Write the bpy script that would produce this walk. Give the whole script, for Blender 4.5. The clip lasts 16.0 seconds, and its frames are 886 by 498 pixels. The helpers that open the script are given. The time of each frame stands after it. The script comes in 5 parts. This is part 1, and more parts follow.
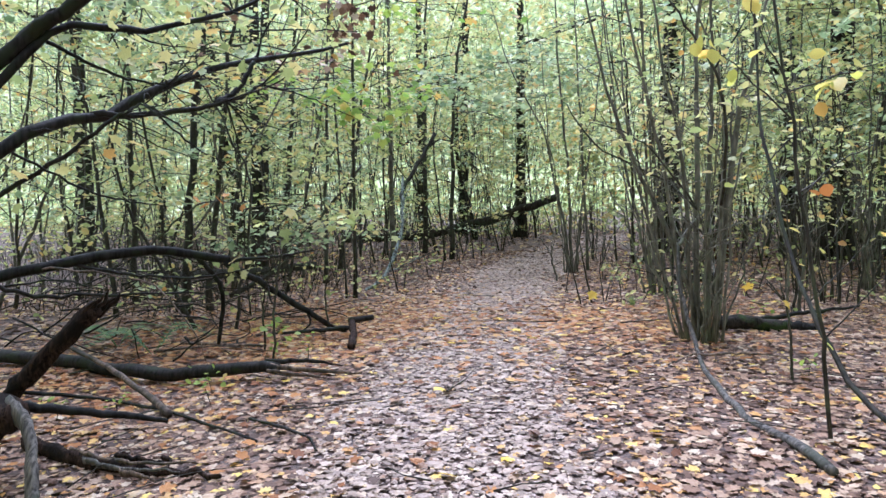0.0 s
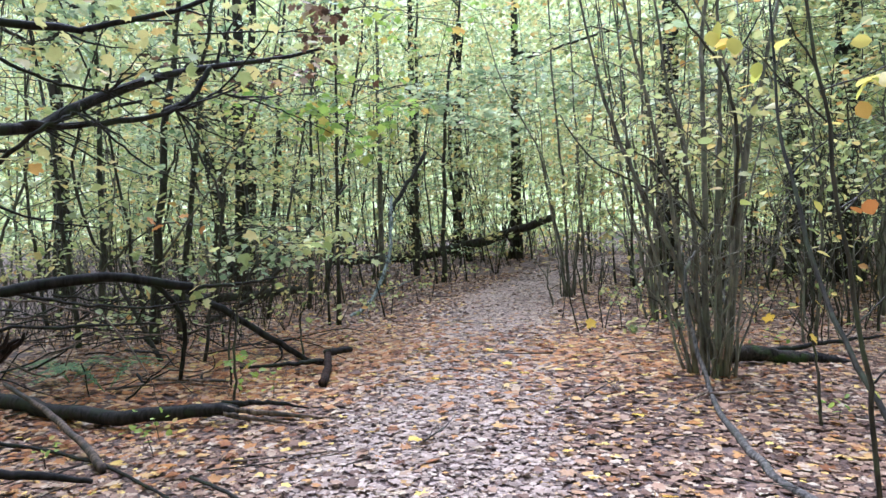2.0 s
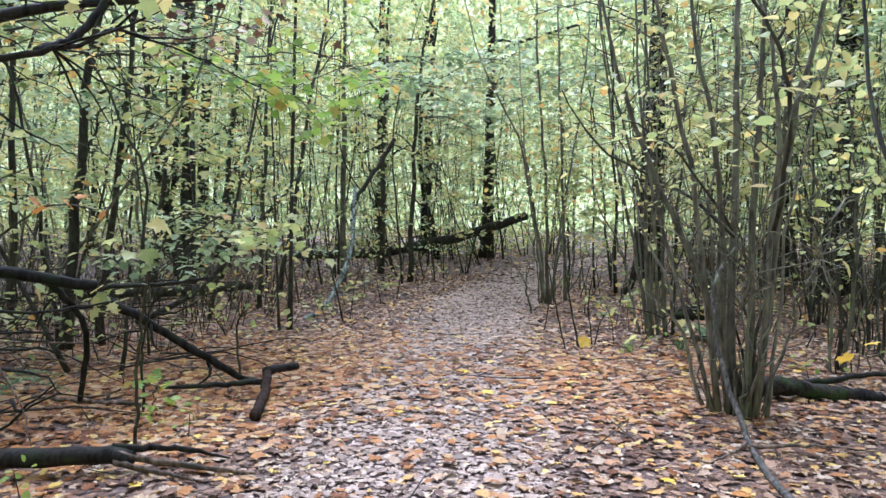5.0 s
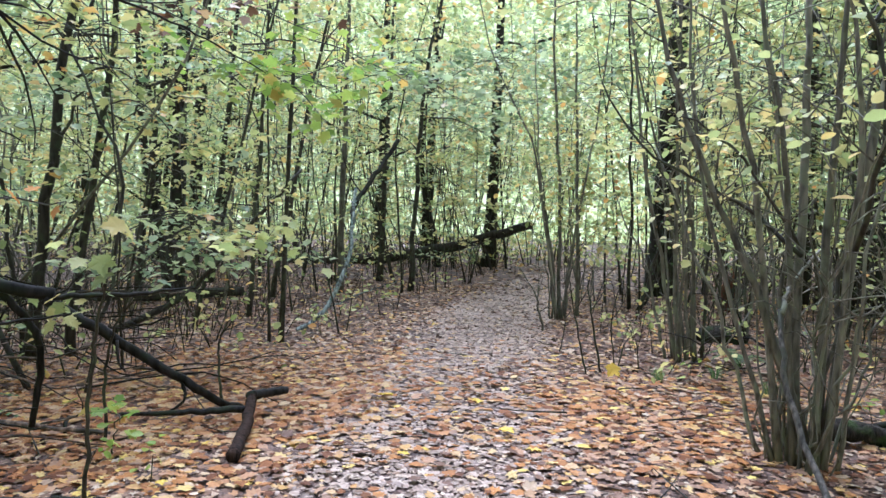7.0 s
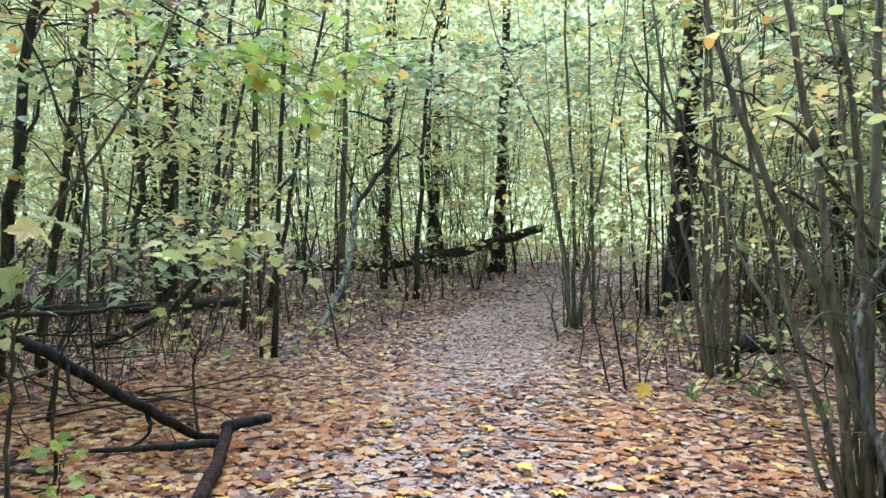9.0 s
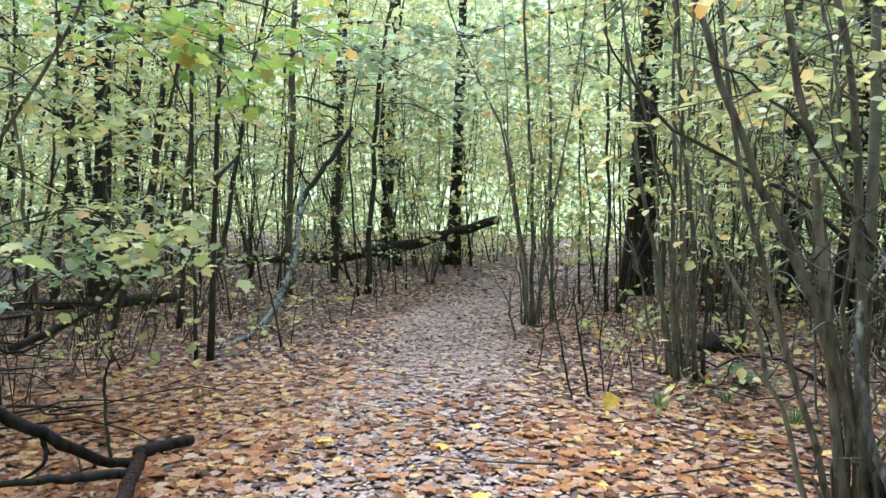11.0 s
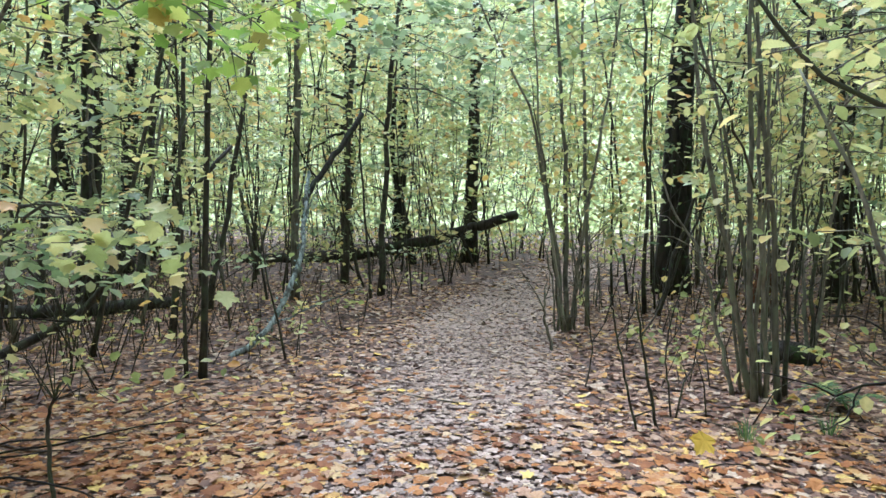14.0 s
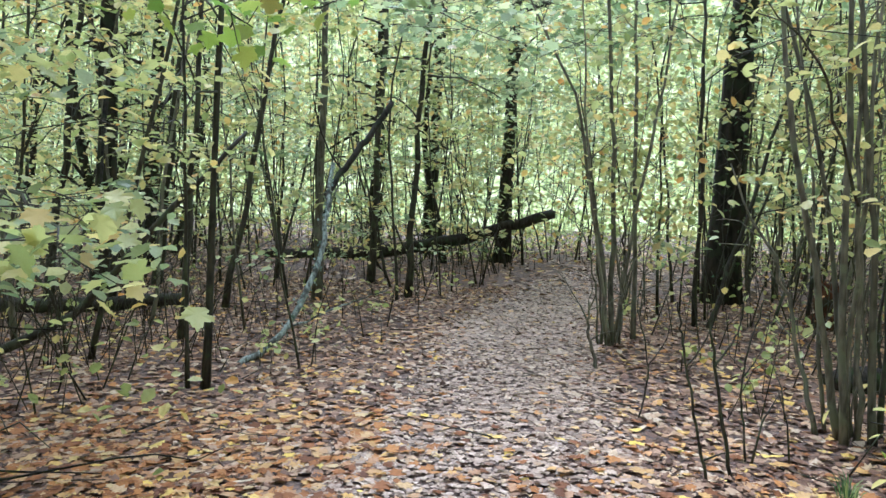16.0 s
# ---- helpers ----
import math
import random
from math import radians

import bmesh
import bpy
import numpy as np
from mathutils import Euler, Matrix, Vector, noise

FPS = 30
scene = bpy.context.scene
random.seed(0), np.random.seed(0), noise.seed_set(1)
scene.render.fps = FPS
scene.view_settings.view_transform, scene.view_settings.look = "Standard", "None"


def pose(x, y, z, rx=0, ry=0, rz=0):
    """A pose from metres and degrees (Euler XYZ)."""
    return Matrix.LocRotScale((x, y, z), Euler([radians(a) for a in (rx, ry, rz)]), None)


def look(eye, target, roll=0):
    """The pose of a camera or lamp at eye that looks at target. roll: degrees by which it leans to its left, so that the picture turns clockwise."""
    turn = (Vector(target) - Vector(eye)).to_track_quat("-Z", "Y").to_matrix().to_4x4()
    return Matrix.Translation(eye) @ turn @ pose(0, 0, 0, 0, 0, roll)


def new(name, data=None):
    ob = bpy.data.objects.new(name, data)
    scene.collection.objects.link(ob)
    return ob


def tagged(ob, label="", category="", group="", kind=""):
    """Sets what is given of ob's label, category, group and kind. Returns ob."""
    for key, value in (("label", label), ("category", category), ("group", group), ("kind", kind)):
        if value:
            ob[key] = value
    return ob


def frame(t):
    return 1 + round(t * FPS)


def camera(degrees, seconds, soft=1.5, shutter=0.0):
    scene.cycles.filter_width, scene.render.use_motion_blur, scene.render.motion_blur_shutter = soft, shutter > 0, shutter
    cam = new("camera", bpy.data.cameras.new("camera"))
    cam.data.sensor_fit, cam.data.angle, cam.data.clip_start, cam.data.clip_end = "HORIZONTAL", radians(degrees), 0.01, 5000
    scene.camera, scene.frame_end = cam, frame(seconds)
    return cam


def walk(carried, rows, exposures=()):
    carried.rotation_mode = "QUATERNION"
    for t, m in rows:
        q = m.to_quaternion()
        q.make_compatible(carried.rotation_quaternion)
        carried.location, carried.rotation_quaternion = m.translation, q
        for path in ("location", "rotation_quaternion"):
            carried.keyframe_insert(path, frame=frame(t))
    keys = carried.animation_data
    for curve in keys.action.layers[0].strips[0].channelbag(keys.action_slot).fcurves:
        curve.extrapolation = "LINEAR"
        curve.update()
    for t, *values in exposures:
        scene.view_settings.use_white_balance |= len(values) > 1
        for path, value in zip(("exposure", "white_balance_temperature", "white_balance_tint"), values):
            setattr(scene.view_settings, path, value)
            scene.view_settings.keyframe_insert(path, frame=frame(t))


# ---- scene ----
cam = camera(64.7, 16.0)
PATH = [
    (0, (0.91, 0.389, 1.494), (0.582, 2.357, 1.357), -1.2),
    (0.5, (0.859, 0.574, 1.482), (0.531, 2.544, 1.374), -0.9),
    (1, (0.853, 0.741, 1.498), (0.526, 2.712, 1.408), -0.9),
    (1.5, (0.931, 0.935, 1.499), (0.594, 2.904, 1.406), -1.3),
    (2, (0.942, 1.1, 1.489), (0.621, 3.073, 1.411), -1.4),
    (2.5, (0.854, 1.321, 1.492), (0.571, 3.299, 1.423), -0.7),
    (3, (0.806, 1.502, 1.484), (0.563, 3.486, 1.41), -0.3),
    (3.5, (0.82, 1.728, 1.476), (0.588, 3.713, 1.385), -0.2),
    (3.7, (0.819, 1.813, 1.476), (0.581, 3.796, 1.376), -0.5),
    (5.8, (0.63, 2.747, 1.498), (0.409, 4.733, 1.41), 1.3),
    (6, (0.636, 2.819, 1.508), (0.406, 4.804, 1.42), 1.2),
    (6.5, (0.547, 2.988, 1.48), (0.321, 4.974, 1.408), 1.7),
    (7, (0.459, 3.195, 1.485), (0.246, 5.182, 1.411), 2.1),
    (7.5, (0.467, 3.375, 1.46), (0.249, 5.362, 1.395), 1.6),
    (8, (0.532, 3.576, 1.475), (0.282, 5.559, 1.407), 0.7),
    (8.5, (0.506, 3.742, 1.457), (0.223, 5.721, 1.392), 0.7),
    (9, (0.408, 3.935, 1.455), (0.172, 5.92, 1.396), 1.3),
    (9.2, (0.385, 4.004, 1.443), (0.174, 5.992, 1.387), 1.6),
    (11.3, (0.389, 4.566, 1.496), (0.282, 6.561, 1.41), 1.6),
    (11.5, (0.365, 4.623, 1.483), (0.256, 6.619, 1.406), 1.6),
    (12, (0.343, 4.772, 1.469), (0.228, 6.768, 1.396), 1.6),
    (12.5, (0.344, 4.98, 1.484), (0.199, 6.974, 1.407), 1.6),
    (13, (0.302, 5.168, 1.454), (0.142, 7.16, 1.381), 1.4),
    (13.5, (0.188, 5.372, 1.465), (0.045, 7.365, 1.383), 1.2),
    (14, (0.164, 5.56, 1.455), (0.027, 7.554, 1.361), 1.1),
    (14.5, (0.216, 5.793, 1.476), (0.035, 7.782, 1.379), 1.2),
    (15, (0.209, 5.959, 1.47), (0.007, 7.946, 1.367), 1.5),
    (15.5, (0.112, 6.157, 1.467), (-0.102, 8.143, 1.364), 2.3),
    (16, (0.087, 6.356, 1.466), (-0.138, 8.34, 1.36), 2.4),
]
walk(cam, [(t, look(eye, target, roll)) for t, eye, target, roll in PATH], [(0.0, 1.27, 5010, 19), (7.0, 1.36, 5010, 17), (16.0, 1.36, 5090, 11)])

# ---- world, sun, exposure ----
world = bpy.data.worlds.new("overcast_sky")
scene.world = world
world.use_nodes = True
wn = world.node_tree.nodes
sky = wn.new("ShaderNodeTexSky")
sky.sky_type = "NISHITA"
sky.sun_disc = False
sky.sun_elevation, sky.sun_rotation = radians(63), radians(-23)
sky.dust_density, sky.air_density = 4.0, 1.0
hs = wn.new("ShaderNodeHueSaturation")
hs.inputs["Saturation"].default_value = 0.35
world.node_tree.links.new(sky.outputs[0], hs.inputs["Color"])
world.node_tree.links.new(hs.outputs[0], wn["Background"].inputs[0])
wn["Background"].inputs[1].default_value = 0.15
sun = new("sun", bpy.data.lights.new("sun", "SUN"))
sun.data.energy, sun.data.angle, sun.data.color = 1.5, radians(50), (1.0, 0.98, 0.94)
sun.matrix_world = look((-6, 22, 30), (0, 8, 0))


# ---- materials ----
def shader(name):
    m = bpy.data.materials.new(name)
    m.use_nodes = True
    return m, m.node_tree.nodes, m.node_tree.links, m.node_tree.nodes["Principled BSDF"]


def ramp(nodes, stops, mode="LINEAR"):
    r = nodes.new("ShaderNodeValToRGB")
    r.color_ramp.interpolation = mode
    e = r.color_ramp.elements
    while len(e) < len(stops):
        e.new(0.5)
    for el, (p, c) in zip(e, stops):
        el.position, el.color = p, (*c, 1)
    return r


def noise_tex(nodes, links, scale, detail=4.0, stretch=(1, 1, 1)):
    co = nodes.new("ShaderNodeTexCoord")
    mp = nodes.new("ShaderNodeMapping")
    mp.inputs["Scale"].default_value = stretch
    n = nodes.new("ShaderNodeTexNoise")
    n.inputs["Scale"].default_value, n.inputs["Detail"].default_value = scale, detail
    links.new(co.outputs["Object"], mp.inputs[0])
    links.new(mp.outputs[0], n.inputs["Vector"])
    return n


SINGLE, LEAF_MESH = {}, {}


def leaf_material(name, stops, through_light=0.45, rough=0.5, mottle=0.35, spec=0.5, single=False):
    """Leaves, one colour to each leaf, with blotches; they let some light through. single: each leaf is an object."""
    if not single:
        SINGLE[name] = (stops, through_light, rough, mottle, spec)
    m, n, l, b = shader(name + ("_single" if single else ""))
    r = ramp(n, stops)
    if single:
        l.new(n.new("ShaderNodeObjectInfo").outputs["Random"], r.inputs[0])
    else:
        l.new(n.new("ShaderNodeNewGeometry").outputs["Random Per Island"], r.inputs[0])
    spots = noise_tex(n, l, 55, 3)
    dark = n.new("ShaderNodeMixRGB")
    dark.blend_type = "MULTIPLY"
    sr = ramp(n, [(0.3, (0.5, 0.42, 0.3)), (0.55, (1, 1, 1))])
    l.new(spots.outputs[0], sr.inputs[0])
    dark.inputs[0].default_value = mottle
    l.new(r.outputs[0], dark.inputs[1])
    l.new(sr.outputs[0], dark.inputs[2])
    l.new(dark.outputs[0], b.inputs["Base Color"])
    b.inputs["Roughness"].default_value, b.inputs["Specular IOR Level"].default_value = rough, spec
    tr = n.new("ShaderNodeBsdfTranslucent")
    l.new(dark.outputs[0], tr.inputs[0])
    mix = n.new("ShaderNodeMixShader")
    mix.inputs[0].default_value = through_light
    l.new(b.outputs[0], mix.inputs[1])
    l.new(tr.outputs[0], mix.inputs[2])
    l.new(mix.outputs[0], n["Material Output"].inputs[0])
    return m


def bark_material(name, dark, light, patch=None, rough=0.75, grain=30, bump=0.5, spec=0.25):
    """Bark: streaks along the stem, blotches of lichen or algae."""
    m, n, l, b = shader(name)
    g = noise_tex(n, l, grain, 6, (1, 1, 0.18))
    r = ramp(n, [(0.35, dark), (0.68, light)])
    l.new(g.outputs[0], r.inputs[0])
    col = r.outputs[0]
    if patch:
        big = noise_tex(n, l, 6, 5)
        pr = ramp(n, [(0.5, (0, 0, 0)), (0.62, (1, 1, 1))])
        l.new(big.outputs[0], pr.inputs[0])
        mx = n.new("ShaderNodeMixRGB")
        l.new(pr.outputs[0], mx.inputs[0])
        l.new(col, mx.inputs[1])
        mx.inputs[2].default_value = (*patch, 1)
        col = mx.outputs[0]
    info = n.new("ShaderNodeObjectInfo")
    hv = n.new("ShaderNodeHueSaturation")
    mr = n.new("ShaderNodeMapRange")
    mr.inputs[3].default_value, mr.inputs[4].default_value = 0.7, 1.3
    l.new(info.outputs["Random"], mr.inputs[0])
    l.new(mr.outputs[0], hv.inputs["Value"])
    l.new(col, hv.inputs["Color"])
    l.new(hv.outputs[0], b.inputs["Base Color"])
    b.inputs["Roughness"].default_value, b.inputs["Specular IOR Level"].default_value = rough, spec
    bp = n.new("ShaderNodeBump")
    bp.inputs["Strength"].default_value, bp.inputs["Distance"].default_value = bump, 0.01
    l.new(g.outputs[0], bp.inputs["Height"])
    l.new(bp.outputs[0], b.inputs["Normal"])
    return m


def soil_material():
    """Damp forest soil under crumbled leaves, greyer and more trodden along the path."""
    m, n, l, b = shader("forest_soil")
    fine = noise_tex(n, l, 24, 9)
    r = ramp(n, [(0.3, (0.03, 0.02, 0.015)), (0.5, (0.1, 0.065, 0.048)), (0.7, (0.24, 0.16, 0.12))])
    l.new(fine.outputs[0], r.inputs[0])
    broad = noise_tex(n, l, 1.3, 4)
    br = ramp(n, [(0.35, (0.7, 0.62, 0.6)), (0.65, (1.15, 1.05, 1.0))])
    l.new(broad.outputs[0], br.inputs[0])
    mx = n.new("ShaderNodeMixRGB")
    mx.blend_type = "MULTIPLY"
    mx.inputs[0].default_value = 1
    l.new(r.outputs[0], mx.inputs[1])
    l.new(br.outputs[0], mx.inputs[2])
    l.new(mx.outputs[0], b.inputs["Base Color"])
    b.inputs["Roughness"].default_value = 0.7
    bp = n.new("ShaderNodeBump")
    bp.inputs["Strength"].default_value, bp.inputs["Distance"].default_value = 0.8, 0.03
    l.new(fine.outputs[0], bp.inputs["Height"])
    l.new(bp.outputs[0], b.inputs["Normal"])
    return m


SOIL = soil_material()
LITTER = leaf_material("fallen_leaves", [(0.0, (0.0693, 0.0424, 0.03)), (0.2, (0.139, 0.0806, 0.055)), (0.36, (0.208, 0.122, 0.08)), (0.5, (0.277, 0.17, 0.11)), (0.64, (0.366, 0.239, 0.155)),
                                         (0.76, (0.455, 0.329, 0.22)), (0.86, (0.554, 0.456, 0.33)), (0.92, (0.455, 0.223, 0.075)), (0.97, (0.614, 0.392, 0.12)), (1.0, (0.733, 0.572, 0.14))], 0.1, 0.6, 0.5, 0.2)
CRUMBS = leaf_material("trodden_leaf_crumbs", [(0.0, (0.17, 0.12, 0.0873)), (0.25, (0.28, 0.2, 0.15)), (0.6, (0.38, 0.279, 0.213)), (0.88, (0.48, 0.37, 0.286)), (0.95, (0.549, 0.43, 0.32)), (1.0, (0.559, 0.36, 0.145))], 0.05, 0.45, 0.5, 0.3)
LITTER_ORANGE = leaf_material("fallen_orange_leaves", [(0.0, (0.116, 0.0471, 0.024)), (0.25, (0.281, 0.116, 0.042)), (0.5, (0.446, 0.21, 0.066)), (0.68, (0.417, 0.263, 0.168)), (0.84, (0.533, 0.325, 0.108)), (0.93, (0.524, 0.388, 0.24)), (1.0, (0.698, 0.504, 0.096))], 0.12, 0.6, 0.45, 0.15)
GREEN = leaf_material("autumn_green_leaves", [(0.0, (0.204, 0.26, 0.0789)), (0.3, (0.398, 0.46, 0.158)), (0.62, (0.581, 0.6, 0.237)), (0.86, (0.713, 0.63, 0.237)), (0.94, (0.693, 0.5, 0.138)), (1.0, (0.581, 0.3, 0.0789))], 0.55, 0.38, 0.2)
COOL = leaf_material("pale_green_leaves", [(0.0, (0.15, 0.23, 0.101)), (0.35, (0.33, 0.43, 0.212)), (0.7, (0.5, 0.59, 0.313)), (0.92, (0.63, 0.63, 0.313)), (1.0, (0.62, 0.42, 0.151))], 0.55, 0.36, 0.2)
LEMON = leaf_material("lemon_yellow_leaves", [(0.0, (0.5, 0.56, 0.1)), (0.5, (0.7, 0.66, 0.13)), (0.85, (0.76, 0.62, 0.16)), (1.0, (0.7, 0.36, 0.06))], 0.55, 0.45, 0.25)
GOLD = leaf_material("golden_leaf", [(0.0, (0.75, 0.56, 0.07)), (1.0, (0.75, 0.5, 0.06))], 0.3, 0.45, 0.2)
YELLOW = leaf_material("yellow_leaves", [(0.0, (0.345, 0.418, 0.144)), (0.5, (0.545, 0.551, 0.211)), (0.88, (0.692, 0.602, 0.23)), (1.0, (0.629, 0.367, 0.096))], 0.5, 0.45)
ORANGE = leaf_material("orange_leaves", [(0.0, (0.4, 0.16, 0.04)), (1.0, (0.65, 0.3, 0.05))], 0.4, 0.5)
BRIGHT = leaf_material("bright_green_leaves", [(0.0, (0.2, 0.34, 0.06)), (0.6, (0.36, 0.5, 0.09)), (0.9, (0.5, 0.55, 0.12)), (1.0, (0.6, 0.33, 0.08))], 0.6, 0.4, 0.25)
LOW = leaf_material("undergrowth_leaves", [(0.0, (0.06, 0.14, 0.05)), (0.6, (0.14, 0.24, 0.08)), (1.0, (0.3, 0.36, 0.12))], 0.4, 0.45)
BARK = bark_material("dark_damp_bark", (0.016, 0.0135, 0.01), (0.066, 0.056, 0.041), (0.055, 0.062, 0.034), 0.65)
WET = bark_material("black_wet_bark", (0.007, 0.006, 0.005), (0.032, 0.027, 0.024), (0.022, 0.026, 0.014), 0.6, spec=0.12)
HAZEL = bark_material("hazel_bark", (0.052, 0.046, 0.034), (0.2, 0.18, 0.135), (0.15, 0.155, 0.1), 0.65)
TRUNK = bark_material("ridged_trunk_bark", (0.009, 0.0075, 0.006), (0.05, 0.04, 0.03), (0.03, 0.036, 0.02), 0.9, 14, 1.0)
DEADWOOD = bark_material("bleached_dead_wood", (0.045, 0.03, 0.022), (0.24, 0.17, 0.12), (0.05, 0.042, 0.03), 0.7)
LICHEN = bark_material("lichen_covered_bark", (0.06, 0.065, 0.055), (0.3, 0.34, 0.31), (0.05, 0.05, 0.042), 0.85)
ROTTEN = bark_material("rotten_brown_wood", (0.006, 0.004, 0.003), (0.06, 0.036, 0.026), (0.014, 0.011, 0.009), 0.9, 55, 1.0, 0.1)
RED_ROT = bark_material("red_rotten_wood", (0.03, 0.012, 0.008), (0.17, 0.075, 0.04), (0.05, 0.045, 0.025), 0.9, 30, 1.0, 0.1)
SLAB = bark_material("weathered_grey_wood", (0.028, 0.025, 0.022), (0.16, 0.14, 0.12), (0.06, 0.06, 0.045), 0.8, 45, 0.8)
MOSS = bark_material("mossy_bark", (0.012, 0.01, 0.008), (0.05, 0.04, 0.03), (0.034, 0.052, 0.014), 0.95, 60, 1.0)


# ---- shapes ----
def smooth(a, b, v):
    s = np.clip((np.asarray(v, float) - a) / (b - a), 0, 1)
    return s * s * (3 - 2 * s)


def lie(x, y):
    """Height of the ground: lower beside the path on one side, a low bank on the other."""
    x, y = np.asarray(x, float), np.asarray(y, float)
    h = -0.17 * smooth(0.6, 2.4, -x) * (1 - smooth(13, 18, y)) + 0.15 * smooth(18, 26, y)
    h = h + 0.02 * np.sin(2.1 * x + 0.7 * y) + 0.015 * np.sin(1.3 * y - 2.7 * x + 1)
    return h


def path_x(y):
    """The middle of the trodden path."""
    y = np.asarray(y, float)
    return 0.55 - 0.6 * smooth(1, 9, y) + 0.15 * smooth(10, 15, y) + 0.9 * smooth(15, 21, y) + 3.5 * smooth(20, 30, y)


def mesh_of(name, verts, tris, material, shade=True):
    me = bpy.data.meshes.new(name)
    verts, tris = np.asarray(verts, np.float32), np.asarray(tris, np.int32)
    k = tris.shape[1]
    me.vertices.add(len(verts))
    me.vertices.foreach_set("co", verts.ravel())
    me.loops.add(tris.size)
    me.loops.foreach_set("vertex_index", tris.ravel())
    me.polygons.add(len(tris))
    me.polygons.foreach_set("loop_start", np.arange(0, tris.size, k, dtype=np.int32))
    me.update(calc_edges=True)
    me.materials.append(material)
    if shade:
        me.polygons.foreach_set("use_smooth", np.ones(len(tris), bool))
    return me


# leaf outlines: points round the rim, a fan from the middle of the blade
def oval_leaf():
    a = np.array([-0.5, -0.25, 0.1, 0.36, 0.5])
    w = np.array([0.0, 0.3, 0.37, 0.2, 0.0])
    rim = np.concatenate([np.stack([a, w], 1), np.stack([a[-2:0:-1], -w[-2:0:-1]], 1)])
    z = 0.14 * np.abs(rim[:, 1]) - 0.25 * rim[:, 0] ** 2
    v = np.vstack([[0, 0, -0.03], np.column_stack([rim, z])])
    n = len(rim)
    return v, np.array([[0, i + 1, (i + 1) % n + 1] for i in range(n)])


def maple_leaf():
    pts = []
    for ang, r in ((180, 0.14), (215, 0.36), (238, 0.3), (270, 0.5), (298, 0.34), (325, 0.5), (345, 0.36), (0, 0.56),
                   (15, 0.36), (35, 0.5), (62, 0.34), (90, 0.5), (122, 0.3), (145, 0.36)):
        pts.append((r * math.cos(radians(ang)), r * math.sin(radians(ang)), 0.35 * r * r - 0.09 * (r > 0.4)))
    v = np.vstack([[0, 0, 0], pts])
    n = len(pts)
    return v, np.array([[0, i + 1, (i + 1) % n + 1] for i in range(n)])


def fine_maple_leaf():
    """A maple leaf with five broad lobes, each with two teeth, slightly folded."""
    pts = [(-0.2, 0.0, 0.02)]
    for ang, r in ((-118, 0.34), (-62, 0.47), (0, 0.56), (62, 0.47), (118, 0.34)):
        for da, k in ((-30, 0.62), (-15, 0.84), (-9, 0.8), (0, 1.0), (9, 0.8), (15, 0.84)):
            a = radians(ang + da)
            pts.append((r * k * math.cos(a), r * k * math.sin(a), 0.2 * (r * k) ** 2 - 0.07 * (k == 1.0) + 0.1 * abs(math.sin(a)) * r))
    v = np.vstack([[0, 0, 0], pts])
    n = len(pts)
    return v, np.array([[0, i + 1, (i + 1) % n + 1] for i in range(n)])


def far_leaf():
    v = np.array([[-0.5, 0, 0], [0, 0.36, 0.06], [0.5, 0, -0.05], [0, -0.36, 0.06]], float)
    return v, np.array([[0, 2, 1], [0, 3, 2]])


def mid_leaf():
    v = np.array([[-0.5, 0, -0.04], [-0.1, 0.36, 0.07], [0.3, 0.26, 0.03], [0.5, 0, -0.08], [0.3, -0.26, 0.03], [-0.1, -0.36, 0.07]], float)
    return v, np.array([[0, 3, 2], [0, 2, 1], [0, 5, 4], [0, 4, 3]])


OVAL, MAPLE, FINE, FAR, MID = oval_leaf(), maple_leaf(), fine_maple_leaf(), far_leaf(), mid_leaf()


def leaves(pos, size, shape, rng, tilt=0.5, droop=0.0, curl=0.0):
    """Vertices and triangles of many leaves, each turned and tipped its own way."""
    pos = np.asarray(pos, float)
    n = len(pos)
    v, f = shape
    size = np.broadcast_to(size, n) * rng.uniform(0.7, 1.3, n)
    yaw, rx, ry = rng.uniform(0, 2 * np.pi, n), rng.normal(0, tilt, n), rng.normal(droop, tilt, n)
    local = np.repeat(v[None], n, 0) * size[:, None, None]
    if curl:
        local[:, :, 2] *= rng.normal(0, curl, n)[:, None] * 2
    c, s = np.cos(rx)[:, None], np.sin(rx)[:, None]
    x, y, z = local[..., 0], local[..., 1], local[..., 2]
    y, z = y * c - z * s, y * s + z * c
    c, s = np.cos(ry)[:, None], np.sin(ry)[:, None]
    x, z = x * c + z * s, z * c - x * s
    c, s = np.cos(yaw)[:, None], np.sin(yaw)[:, None]
    x, y = x * c - y * s, x * s + y * c
    verts = np.stack([x, y, z], -1) + pos[:, None]
    tris = f[None] + (np.arange(n) * len(v))[:, None, None]
    return verts.reshape(-1, 3), tris.reshape(-1, 3)


def curve_points(ctrl, n=10, rough=0.0, rng=None):
    """Points along a smooth line through a few places."""
    p = np.asarray(ctrl, float)
    ext = np.vstack([2 * p[0] - p[1], p, 2 * p[-1] - p[-2]])
    out = []
    per = max(2, n // (len(p) - 1))
    for i in range(1, len(ext) - 2):
        a, b, c, d = ext[i - 1:i + 3]
        for t in np.linspace(0, 1, per, endpoint=False):
            out.append(0.5 * (2 * b + (c - a) * t + (2 * a - 5 * b + 4 * c - d) * t * t + (3 * b - a - 3 * c + d) * t ** 3))
    out.append(p[-1])
    out = np.array(out)
    if rough and rng is not None:
        k = rng.normal(0, rough, out.shape)
        k[0] = 0
        out = out + k
    return out


